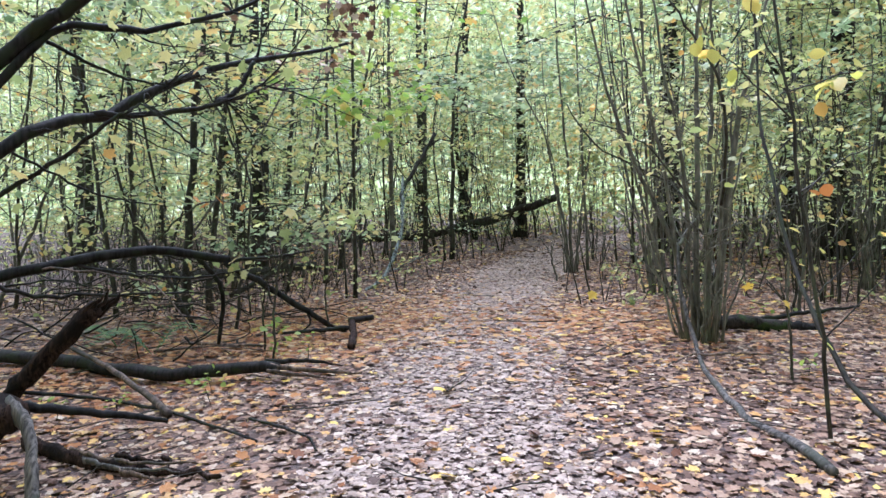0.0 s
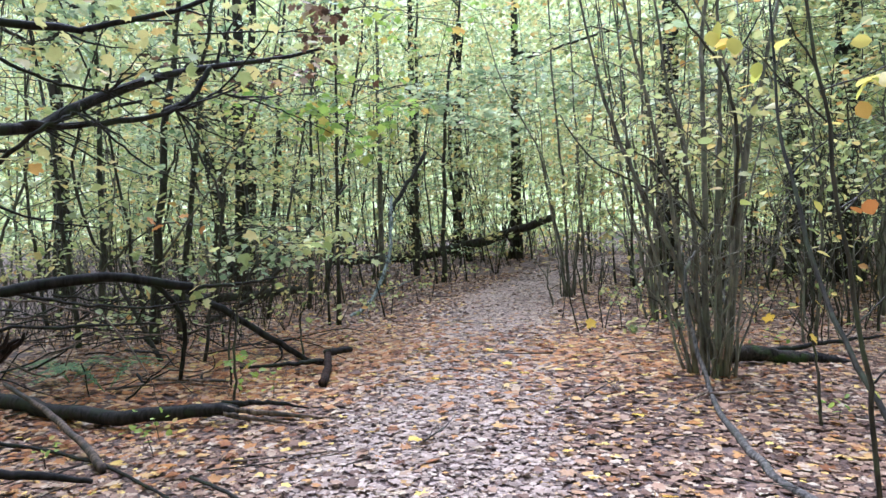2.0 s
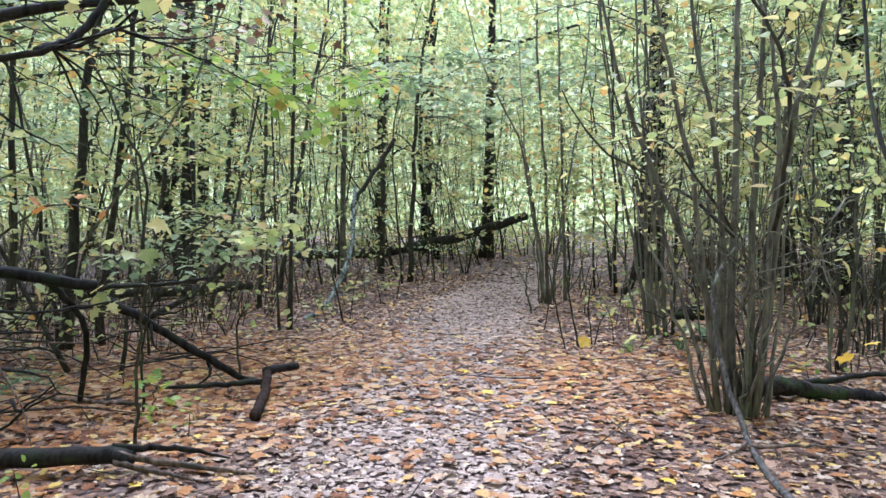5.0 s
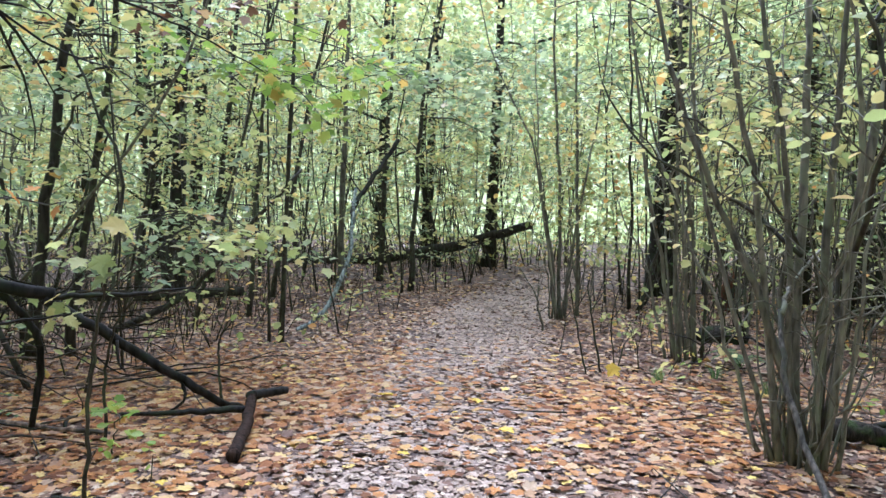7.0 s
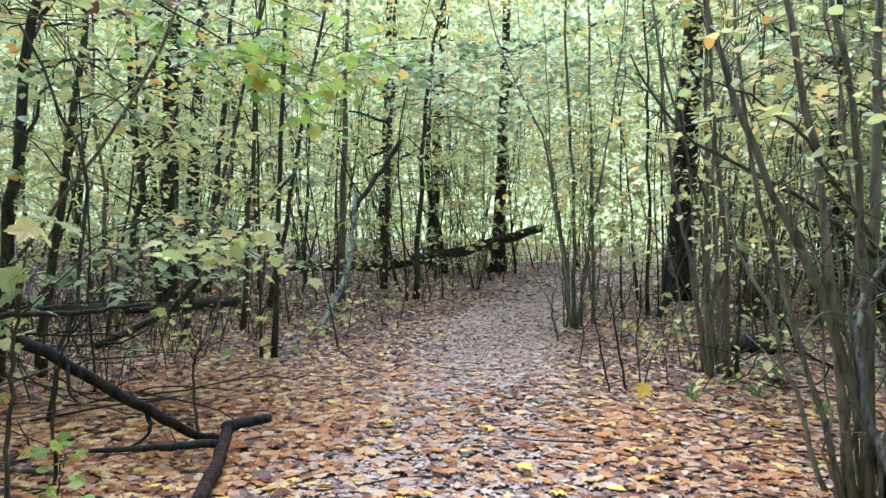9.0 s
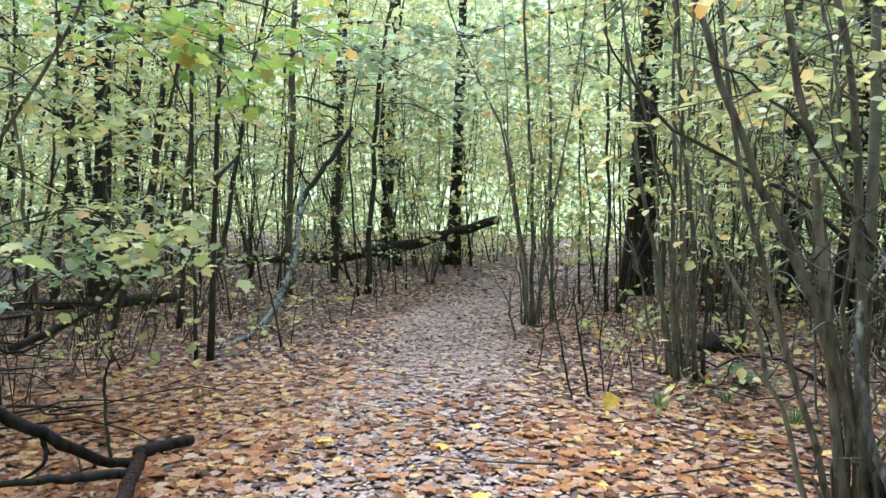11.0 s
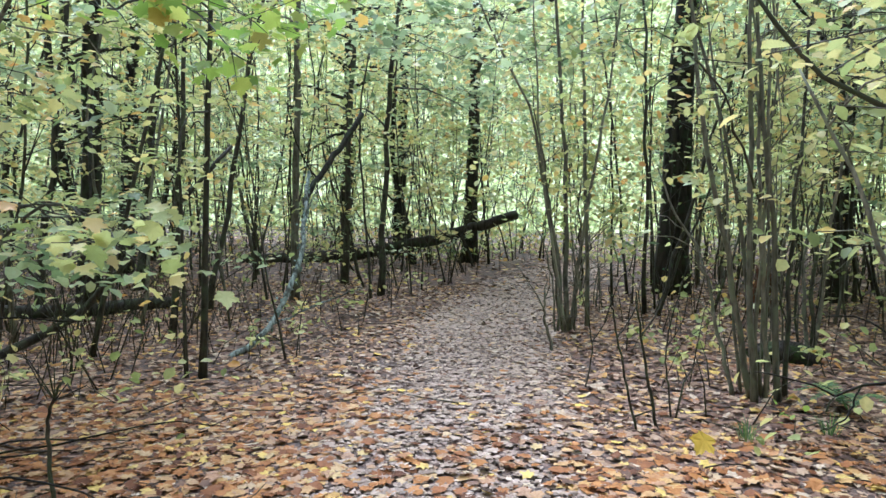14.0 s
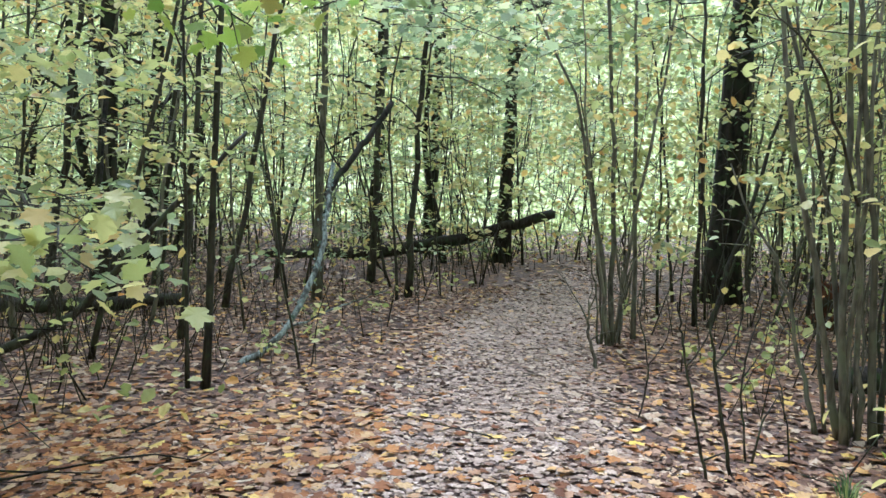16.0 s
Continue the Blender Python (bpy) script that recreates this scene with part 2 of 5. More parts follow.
def tube(points, r0, r1, sides=7, flare=0.0, knobs=0.0, rng=None, oval=1.0):
    """A tapering round stem along points, closed at both ends."""
    p = np.asarray(points, float)
    n = len(p)
    tan = np.gradient(p, axis=0)
    tan /= np.linalg.norm(tan, axis=1)[:, None] + 1e-9
    ref = np.array([0.3, 0.9, 0.1]) if abs(tan[0] @ np.array([0.3, 0.9, 0.1])) < 0.9 else np.array([1.0, 0, 0])
    u = np.cross(tan, ref)
    u /= np.linalg.norm(u, axis=1)[:, None]
    w = np.cross(tan, u)
    r = np.linspace(1, 0, n) ** 0.8 * (r0 - r1) + r1
    r = r * (1 + flare * np.exp(-np.arange(n) * 1.2))
    a = np.linspace(0, 2 * np.pi, sides, endpoint=False)
    rr = np.repeat(r[:, None], sides, 1)
    if knobs and rng is not None:
        rr = rr * (1 + rng.uniform(-knobs, knobs, rr.shape))
    v = p[:, None] + rr[..., None] * (np.cos(a)[None, :, None] * u[:, None] + oval * np.sin(a)[None, :, None] * w[:, None])
    v = np.vstack([v.reshape(-1, 3), p[0] - tan[0] * r0 * 0.2, p[-1] + tan[-1] * r1 * 0.3])
    i, j = np.meshgrid(np.arange(n - 1), np.arange(sides), indexing="ij")
    q0, q1 = i * sides + j, i * sides + (j + 1) % sides
    quads = np.stack([q0, q1, q1 + sides, q0 + sides], -1).reshape(-1, 4)
    t = np.vstack([quads[:, [0, 1, 2]], quads[:, [0, 2, 3]]])
    k = np.arange(sides)
    caps = np.vstack([np.stack([np.full(sides, n * sides), (k + 1) % sides, k], 1),
                      np.stack([np.full(sides, n * sides + 1), (n - 1) * sides + k, (n - 1) * sides + (k + 1) % sides], 1)])
    return v, np.vstack([t, caps])


def join(pieces):
    vs, ts, k = [], [], 0
    for v, t in pieces:
        vs.append(v)
        ts.append(np.asarray(t) + k)
        k += len(v)
    return np.vstack(vs), np.vstack(ts)


def part(name, geo, material, parent, label="", shade=True):
    """Links vertices and triangles as one mesh under a thing."""
    ob = new(name, mesh_of(name, *geo, material, shade))
    ob.parent = parent
    ob.matrix_parent_inverse = parent.matrix_world.inverted() if parent.type != "EMPTY" else Matrix.Translation(-parent.location)
    if label:
        ob["label"] = label
    return ob


def thing(name, x, y, z, label, category, group="", kind=""):
    ob = new(name)
    ob.empty_display_size = 0.1
    ob.location = (x, y, z)
    return tagged(ob, label, category, group, kind)


def whole(name, geo, material, label, category, group="", kind="", shade=True):
    return tagged(new(name, mesh_of(name, *geo, material, shade)), label, category, group, kind)


# ---- ground ----
def ground_sheet():
    fine_x, fine_y = np.arange(-9, 11.01, 0.2), np.arange(-3, 27.01, 0.2)
    far = np.array([10, 25, 60, 150, 500, 2000.0])
    xs = np.concatenate([-9 - far[::-1], fine_x, 11 + far])
    ys = np.concatenate([-3 - far[::-1], fine_y, 27 + far])
    gx, gy = np.meshgrid(xs, ys, indexing="ij")
    z = lie(gx, gy)
    rng = np.random.default_rng(3)
    z = z + rng.normal(0, 0.002, z.shape) - 0.004
    v = np.stack([gx, gy, z], -1).reshape(-1, 3)
    i, j = np.meshgrid(np.arange(len(xs) - 1), np.arange(len(ys) - 1), indexing="ij")
    a = i * len(ys) + j
    q = np.stack([a, a + len(ys), a + len(ys) + 1, a + 1], -1).reshape(-1, 4)
    return v, q


whole("ground", ground_sheet(), SOIL, "dark damp forest soil under fallen leaves", "ground", kind="structure")


def litter(count, x0, x1, y0, y1, seed, size, shape, keep=None, lift=0.0, tilt=0.11):
    rng = np.random.default_rng(seed)
    x, y = rng.uniform(x0, x1, count), rng.uniform(y0, y1, count)
    if keep is not None:
        ok = rng.uniform(0, 1, count) < keep(x, y)
        x, y = x[ok], y[ok]
    z = lie(x, y) + rng.uniform(0.003, 0.015, len(x)) + lift
    return leaves(np.stack([x, y, z], 1), size, shape, rng, tilt, 0, 0.6)


def off_path(x, y):
    return (0.14 + 0.86 * smooth(0.45, 1.15, np.abs(x - path_x(y)))) * (1 - 0.12 * smooth(10, 12, y) * smooth(1.2, 1.9, np.abs(x - path_x(y))))


def orange_zone(x, y):
    """Under the maples beside the path the fresh leaves lie thick."""
    d = np.exp(-((x + 2.2) ** 2 / 3.5 + (y - 9.3) ** 2 / 4)) + 0.75 * np.exp(-((x - 0.9) ** 2 / 4 + (y - 8.6) ** 2 / 1.6)) + 0.6 * np.exp(-((x + 3.2) ** 2 / 3 + (y - 7.4) ** 2 / 5)) + 0.3 * np.exp(-((x - 2.4) ** 2 / 1.5 + (y - 10) ** 2 / 1))
    return np.clip(d, 0.03, 1) * (0.5 + 0.5 * smooth(0.3, 0.9, np.abs(x - path_x(y))))


def bare(x, y):
    return off_path(x, y) * (1 - 0.75 * orange_zone(x, y))


def aside(x, y):
    return 1.0 * ((x < -5.9) | (x > 6.9) | (y < -0.4))


def on_path(x, y):
    return 1 - smooth(0.6, 1.1, np.abs(x - path_x(y)))


carpet = join([litter(40000, -6, 7, -0.5, 10.5, 11, 0.085, MAPLE, bare), litter(52000, -6, 7, -0.5, 11, 12, 0.05, MID, bare),
               litter(52000, -9, 10, 10, 20, 13, 0.09, MID, off_path), litter(26000, -16, 18, 19, 42, 14, 0.17, FAR), litter(78000, -18, 19, -10, 12, 17, 0.14, FAR, aside)])
litter_ob = whole("fallen_leaves", carpet, LITTER, "carpet of brown and cream fallen maple leaves on the ground", "leaf litter", kind="stuff", shade=False)
trodden = join([litter(80000, -2, 3.5, -0.5, 19, 16, 0.045, MID, on_path, tilt=0.07), litter(14000, -2, 3.5, -0.5, 19, 19, 0.085, MAPLE, on_path, tilt=0.06), litter(22000, -3, 6, 14, 26, 18, 0.085, MID, on_path, 0.004, 0.07), litter(16000, -2, 3.5, -10, -0.3, 20, 0.08, MID, on_path, 0.004, 0.07)])
whole("trodden_leaves", trodden, CRUMBS, "trodden crumbled grey-pink leaves covering the path", "leaf litter", kind="stuff", shade=False)
fresh = litter(46000, -6, 5, 2, 15, 15, 0.1, MAPLE, orange_zone, 0.006, 0.12)
whole("fallen_orange_leaves", fresh, LITTER_ORANGE, "fresh orange and yellow maple leaves on the ground", "leaf litter", kind="stuff", shade=False)


# ---- trees and shrubs ----
def crown_points(line, rng, count, low, spread):
    """Places for leaves on twigs round the upper stem."""
    n = len(line)
    k = rng.uniform(low, 1, count)
    base = np.stack([np.interp(k * (n - 1), np.arange(n), line[:, a]) for a in range(3)], 1)
    puff = rng.integers(0, max(3, count // 22), count)
    cen = rng.normal(0, spread, (puff.max() + 1, 3)) * (1, 1, 0.55)
    kk = rng.uniform(low, 1, puff.max() + 1)
    cb = np.stack([np.interp(kk * (n - 1), np.arange(n), line[:, a]) for a in range(3)], 1)
    return cb[puff] + cen[puff] + rng.normal(0, 0.27, (count, 3)) * (1, 1, 0.2), cb + cen, cb


BULK_STEMS, BULK_LEAVES = [], {m.name: [] for m in (GREEN, COOL, YELLOW)}


def sapling(base, top, radius, label, seed, bow=(0, 0), leaf=GREEN, count=260, low=0.3, spread=0.7, size=0.09, shape=OVAL, bark=BARK,
            name="sapling", category="tree", group="young trees of the wood", branches=7, twist=0.02, bulk=False):
    """A young tree: a thin stem from base to top, limbs out to its tufts of leaves."""
    rng = np.random.default_rng(seed)
    bx, by = base
    bz = float(lie(bx, by))
    p0, p1 = np.array([bx, by, bz - 0.05]), np.array([top[0], top[1], top[2]])
    mid = (p0 + p1) / 2 + np.array([bow[0], bow[1], 0])
    line = curve_points([p0, mid, p1], 14, twist, rng)
    if bulk:
        BULK_STEMS.append(tube(line, radius, radius * 0.25, 6, 0.35))
        pts, tufts, roots = crown_points(line, rng, count, low, spread)
        BULK_STEMS.extend(tube([a - (0, 0, 0.25), (a + b) / 2, b], max(0.006, radius * 0.33), 0.003, 4) for a, b in list(zip(roots, tufts))[:branches])
        BULK_LEAVES[leaf.name].append(leaves(pts, size, shape, rng, 0.36, 0.22))
        return None
    ob = thing(name, bx, by, bz, label, category, group)
    part("trunk", tube(line, radius, radius * 0.25, 8, 0.35, 0.08, rng), bark, ob)
    pts, tufts, roots = crown_points(line, rng, count, low, spread)
    limbs = []
    for a, b in list(zip(roots, tufts))[:branches]:
        m = (a + b) / 2 + np.array([0, 0, 0.06])
        a = a - np.array([0, 0, 0.25])
        limbs.append(tube(curve_points([a, m, b], 6, 0.02, rng), max(0.006, radius * 0.33), 0.003, 5))
    for geo in limbs:
        part("branch", geo, bark, ob)
    if count:
        part("crown", leaves(pts, size, shape, rng, 0.36, 0.22), leaf, ob, shade=False)
    return ob


def shrub(x, y, stems, radius, height, fan, label, seed, count=900, bark=HAZEL, leaf=GREEN, size=0.07, lean=(0, 0), foot=0.25, low=0.45, given=(), bare_to=1.4):
    """A many-stemmed hazel: stems that fan out of one stool; given: stems by their course and radius."""
    rng = np.random.default_rng(seed)
    z = float(lie(x, y))
    ob = thing("hazel_shrub", x, y, z, label, "shrub", "hazel shrubs beside the path")
    lines = [(curve_points(c, 16, 0.01, rng), r) for c, r in given]
    for i in range(stems):
        a, d = rng.uniform(0, 2 * np.pi), rng.uniform(0, 1) ** 0.7
        b = np.array([x + foot * d * math.cos(a), y + foot * d * math.sin(a), z - 0.05])
        h = height * rng.uniform(0.35, 1.1)
        out = fan * d * rng.uniform(0.6, 1.3)
        t = b + np.array([out * math.cos(a) + lean[0], out * math.sin(a) + lean[1], h])
        m = (b * 0.55 + t * 0.45) + np.array([-0.12 * out * math.cos(a) + rng.normal(0, 0.07), -0.12 * out * math.sin(a) + rng.normal(0, 0.07), 0.05 * h])
        lines.append((curve_points([b, m, t], 14, 0.02, rng), radius * rng.uniform(0.3, 1.1)))
    tips, roots = [], []
    for line, r in lines:
        part("stem", tube(line, r, r * 0.3, 8, 0.25, 0.1, rng), bark if rng.uniform() < 0.8 else BARK, ob)
        for _ in range(6):
            k = rng.uniform(low * 0.5, 0.98)
            n = len(line)
            c = np.array([np.interp(k * (n - 1), np.arange(n), line[:, q]) for q in range(3)])
            e = c + np.array([rng.normal(0, 0.33), rng.normal(0, 0.33), rng.uniform(0.05, 0.5)])
            roots.append((c, e))
            if e[2] > z + bare_to:
                tips.append(e)
    for c, e in roots:
        part("twig", tube(curve_points([c, (c + e) / 2 + (0, 0, 0.05), e], 4, 0.015, rng), 0.006, 0.002, 5), bark, ob)
    tips = np.array(tips)
    pts = tips[rng.integers(0, len(tips), count)] + rng.normal(0, 0.16, (count, 3))
    part("crown", leaves(pts, size, OVAL, rng, 0.45, 0.3), leaf, ob, shade=False)
    return ob


def rise(points, height, lean=0.6):
    """Carries a stem's course on upwards in its own direction to a height."""
    p = [np.array(q, float) for q in points]
    d = p[-1] - p[-2]
    d = d / max(0.05, d[2])
    top = p[-1] + d * (height - p[-1][2]) * np.array([lean, lean, 1])
    return [*points, tuple(top)]


def limb(parent, name, ctrl, r0, r1, material, seed, sides=9, rough=0.012, n=18, label="", knobs=0.1, oval=1.0):
    rng = np.random.default_rng(seed)
    rough = min(rough, 0.09 * float(np.linalg.norm(np.diff(np.array(ctrl, float), axis=0), axis=1).sum()) / n)
    return part(name, tube(curve_points(ctrl, n, rough, rng), r0, r1, sides, 0, knobs, rng, oval), material, parent, label)


def on_ground(points, lift):
    return [(x, y, float(lie(x, y)) + lift) for x, y in points]


def stick(points, r0, r1, material, label, seed, name="fallen_branch", lift=None, category="branch", group=""):
    """A branch or pole lying on the ground."""
    pts = on_ground(points, r0 * 0.7 + 0.015 if lift is None else lift) if len(points[0]) == 2 else points
    rng = np.random.default_rng(seed)
    return whole(name, tube(curve_points(pts, 16, min(0.012, 0.25 * r0), rng), r0, r1, 9, 0, 0.14, rng), material, label, category, group)


def single_leaves(parent, pos, size, shape, material, rng, tilt=0.4, droop=0.35, name="leaf"):
    """Leaves as objects of their own that share a mesh."""
    shape = FINE if shape is MAPLE else shape
    key = (material.name, shape[0].shape[0])
    if key not in LEAF_MESH:
        LEAF_MESH[key] = mesh_of(name, *shape, leaf_material(material.name, *SINGLE[material.name], single=True), False)
    back = Matrix.Translation(-parent.location) if parent.type == "EMPTY" else Matrix.Identity(4)
    for p in pos:
        ob = new(name, LEAF_MESH[key])
        ob.parent = parent
        ob.matrix_parent_inverse = back
        k = size * rng.uniform(0.7, 1.3)
        ob.matrix_basis = Matrix.LocRotScale(Vector(p), Euler((rng.normal(0, tilt), rng.normal(droop, tilt), rng.uniform(0, 6.28))), Vector((k, k, k * rng.uniform(0.6, 1.4))))


def spray(x, y, z, reach, count, size, leaf, label, seed, to, shape=MAPLE, r=0.012, flat=0.3, start=0.45):
    """A leafy branch: a bent shoot from its root to its end, side twigs and leaves along it."""
    rng = np.random.default_rng(seed)
    ob = thing("leafy_branch", *to, label, "branch", "leafy branches over the path")
    a, b = np.array(to, float), np.array([x, y, z], float)
    line = curve_points([a, (a + b) / 2 + (0, 0, min(0.25, 0.15 * np.linalg.norm(b - a))), b], 12, 0.012, rng)
    part("shoot", tube(line, r, 0.003, 6, 0, 0.1, rng), BARK, ob)
    k = rng.uniform(start, 1, max(4, count // 6))
    c = np.stack([np.interp(k * (len(line) - 1), np.arange(len(line)), line[:, q]) for q in range(3)], 1)
    e = c + rng.normal(0, reach, c.shape) * (1, 1, flat)
    for p, q in zip(c, e):
        part("twig", tube([p, (p + q) / 2, q], 0.004, 0.002, 4), BARK, ob)
    pts = e[rng.integers(0, len(e), count)] + rng.normal(0, size * 0.9, (count, 3)) * (1, 1, 0.5)
    if y < 11.5:
        single_leaves(ob, pts, size, shape, leaf, rng)
    else:
        part("leaves", leaves(pts, size, shape, rng, 0.4, 0.35), leaf, ob, shade=False)
    return ob

# ---- tall trees ----
def tall(x, y, r, height, label, seed, lean=(0.0, 0.0), count=900, low=0.25, spread=1.9):
    return sapling((x, y), (x + lean[0], y + lean[1], height), r, label, seed, bark=TRUNK, low=low, spread=spread, count=count, name="tree", group="tall trees",
                   size=0.14, shape=MID, branches=14)


# the first two crowns are thickened out of view to shade that side
tall(3.7, 19.5, 0.3, 12, "big dark trunk with ridged bark and ivy leaves", 31, (0.25, 0), low=0.6, count=3000, spread=2.3)
tall(7.0, 17.2, 0.3, 14, "dark upright trunk behind the hazels", 32, (0.2, 0), low=0.6, count=3500, spread=2.6)
tall(-0.45, 25.7, 0.21, 13, "dark trunk standing beyond the bend", 33, (0.1, 0), low=0.4)
tall(-6.3, 16.4, 0.16, 12, "dark ivy-grown trunk among saplings", 36, (0.2, 0))
tall(-3.9, 25.0, 0.17, 12, "straight dark trunk far in the wood", 37)
tall(-2.8, 27.6, 0.19, 12, "straight dark trunk far in the wood", 38, (0.3, 0))
tall(-10.6, 16.0, 0.2, 12, "dark trunk among saplings", 39)
tall(-8.2, 21.0, 0.17, 12, "dark trunk among saplings", 40, (0.5, 0))
tall(6.4, 18.6, 0.14, 12, "grey-brown trunk behind the hazels", 41)

# ivy leaves on the big trunk
rng_ivy = np.random.default_rng(5)
ang, hz = rng_ivy.uniform(0, 2 * np.pi, 120), rng_ivy.uniform(0.1, 6.5, 120)
ivy = np.stack([3.7 + 0.02 * hz + 0.34 * np.cos(ang), 19.5 + 0.34 * np.sin(ang), hz], 1)
whole("ivy", leaves(ivy, 0.08, MID, rng_ivy, 0.8), LOW, "ivy and caught leaves on the dark trunk", "ivy", kind="stuff", shade=False)

# ---- hazel shrubs by the path ----
A = [([(2.45, 8.0, -0.05), (2.04, 8.0, 1.1), (1.78, 8.05, 1.68), (1.47, 8.1, 2.46), (1.33, 8.1, 3.0), (1.1, 8.1, 4.2)], 0.028),
     ([(2.2, 8.0, -0.05), (1.94, 8.1, 0.94), (1.69, 8.2, 1.9), (1.59, 8.3, 3.0), (1.5, 8.3, 4.4)], 0.018),
     ([(2.31, 7.95, -0.05), (2.2, 7.95, 1.55), (2.09, 7.9, 2.28), (1.94, 7.9, 3.0), (1.75, 7.9, 4.3)], 0.024),
     ([(2.42, 7.9, -0.05), (2.41, 7.9, 1.48), (2.45, 7.9, 2.29), (2.43, 7.85, 3.0), (2.4, 7.8, 4.5)], 0.029),
     ([(2.47, 7.9, -0.05), (2.57, 7.85, 1.82), (2.53, 7.8, 2.44), (2.44, 7.8, 2.94), (2.1, 7.7, 3.6)], 0.022),
     ([(2.34, 8.1, -0.05), (2.35, 8.15, 1.92), (2.36, 8.2, 3.0), (2.5, 8.3, 4.6)], 0.034),
     ([(2.24, 8.0, -0.05), (1.96, 8.0, 1.91), (1.69, 7.9, 3.0), (1.5, 7.9, 4.0)], 0.025),
     ([(2.5, 8.0, -0.05), (2.69, 8.0, 2.08), (2.8, 8.0, 2.6), (3.05, 8.0, 3.8)], 0.034)]
shrub(2.36, 8.0, 19, 0.017, 3.2, 0.85, "large hazel shrub with many grey-brown stems beside the path", 21, 230, given=A, size=0.08, low=0.6, bare_to=1.9)
Bs = [(rise([(2.33, 11.4, -0.05), (2.02, 11.4, 1.48), (1.74, 11.4, 2.96)], 5.2), 0.026), (rise([(2.31, 11.3, -0.05), (2.22, 11.3, 1.5), (2.17, 11.3, 2.97)], 5.6), 0.027),
      (rise([(2.5, 11.3, -0.05), (2.38, 11.3, 1.5), (2.22, 11.3, 2.97)], 5.4), 0.026), (rise([(2.45, 11.5, -0.05), (2.15, 11.6, 1.95), (1.79, 11.7, 3.37)], 5.0), 0.019)]
shrub(2.45, 11.4, 9, 0.02, 4.6, 0.7, "hazel shrub with straight brown stems and yellowing leaves", 22, 420, given=Bs, foot=0.32, leaf=YELLOW, size=0.085, low=0.6)
Cs = [(rise([(1.13, 14.6, -0.05), (1.0, 14.6, 1.05), (0.79, 14.6, 2.03), (0.62, 14.6, 2.86), (0.05, 14.6, 3.94)], 5.5), 0.026),
      (rise([(1.16, 14.65, -0.05), (1.1, 14.65, 1.9), (0.94, 14.65, 3.95)], 6.5), 0.034), (rise([(1.49, 15.1, -0.05), (1.41, 15.1, 2.08), (1.3, 15.1, 4.1)], 6.5), 0.03),
      (rise([(1.2, 14.8, -0.05), (1.37, 14.8, 1.4), (1.58, 14.8, 2.72), (1.73, 14.8, 4.02)], 5.5), 0.024), ([(0.9, 13.4, -0.05), (0.77, 13.4, 0.38), (0.79, 13.4, 0.62)], 0.02),
      (rise([(1.14, 14.5, -0.05), (0.86, 14.5, 1.6), (0.72, 14.4, 2.7)], 4.6), 0.02)]
shrub(1.2, 14.7, 5, 0.022, 3.5, 0.7, "slender green-grey hazel stems at the path's bend", 23, 620, given=Cs, size=0.09, low=0.6, foot=0.18)
shrub(1.8, 17.4, 9, 0.022, 4.5, 0.8, "slender hazel stems beyond the bend", 24, 900, size=0.1)
shrub(3.6, 13.4, 8, 0.022, 3.8, 0.7, "hazel shrub with thin brown stems", 25, 420, leaf=YELLOW, size=0.08)
shrub(3.9, 9.6, 9, 0.02, 3.6, 0.6, "hazel shrub with thin brown stems", 26, 150, size=0.085, low=0.6)
shrub(5.6, 11.8, 9, 0.02, 3.6, 0.8, "hazel shrub with thin brown stems", 27, 220, leaf=YELLOW, size=0.08)

shrub(4.7, 10.6, 8, 0.02, 3.8, 0.8, "hazel thicket of thin dark stems", 28, 100, bark=BARK, size=0.08, low=0.6)
shrub(4.9, 13.0, 9, 0.02, 4.2, 0.8, "hazel thicket of thin dark stems", 29, 140, bark=BARK, size=0.08, low=0.6)

# small shoots at the path's edge
for k, (pts, r) in enumerate([([(1.37, 10.57, -0.03), (1.24, 10.57, 0.63), (1.19, 10.57, 0.95)], 0.016), ([(1.21, 10.49, -0.03), (1.06, 10.49, 0.63), (0.99, 10.49, 1.0)], 0.012),
                              ([(1.55, 10.9, -0.03), (1.5, 10.9, 0.5), (1.6, 10.9, 1.0)], 0.01), ([(1.0, 11.6, -0.03), (1.05, 11.6, 0.4), (0.95, 11.6, 0.8)], 0.009)]):
    t_ob = thing("seedling", *pts[0], "bare brown shoot at the path's edge", "seedling", "bare shoots")
    limb(t_ob, "stem", pts, r * 0.8, 0.004, BARK, 50 + k, 7, 0.004)
    limb(t_ob, "twig", [pts[1], tuple(np.array(pts[1]) + (0.12, 0.02, 0.2)), tuple(np.array(pts[1]) + (0.16, 0.05, 0.42))], r * 0.5, 0.002, BARK, 60 + k, 5)

# ---- saplings on the low side ----
sapling((-2.64, 12.2), (-2.5, 12.2, 7.5), 0.034, "thin dark sapling at the path's edge", 34, (0, 0), count=260, low=0.35, twist=0.008)
sapling((-2.78, 12.15), (-2.95, 12.1, 5.5), 0.018, "very thin dark shoot beside the sapling", 42, count=160, twist=0.01)
sapling((-4.1, 15.9), (-2.9, 15.9, 7), 0.045, "dark sapling leaning over", 43, count=350, shape=MID)
sapling((-3.15, 17.2), (-3.1, 17.2, 8), 0.07, "straight grey-green young tree", 44, bark=HAZEL, count=420, shape=MID, size=0.11)
sapling((-1.8, 18.0), (-1.0, 17.8, 8), 0.06, "slender sapling bending over near the bend", 35, (-0.25, 0), count=450, shape=MID, size=0.11)
sapling((-2.8, 19.6), (-2.6, 19.6, 8), 0.07, "straight dark young tree", 45, count=420, shape=MID, size=0.11)
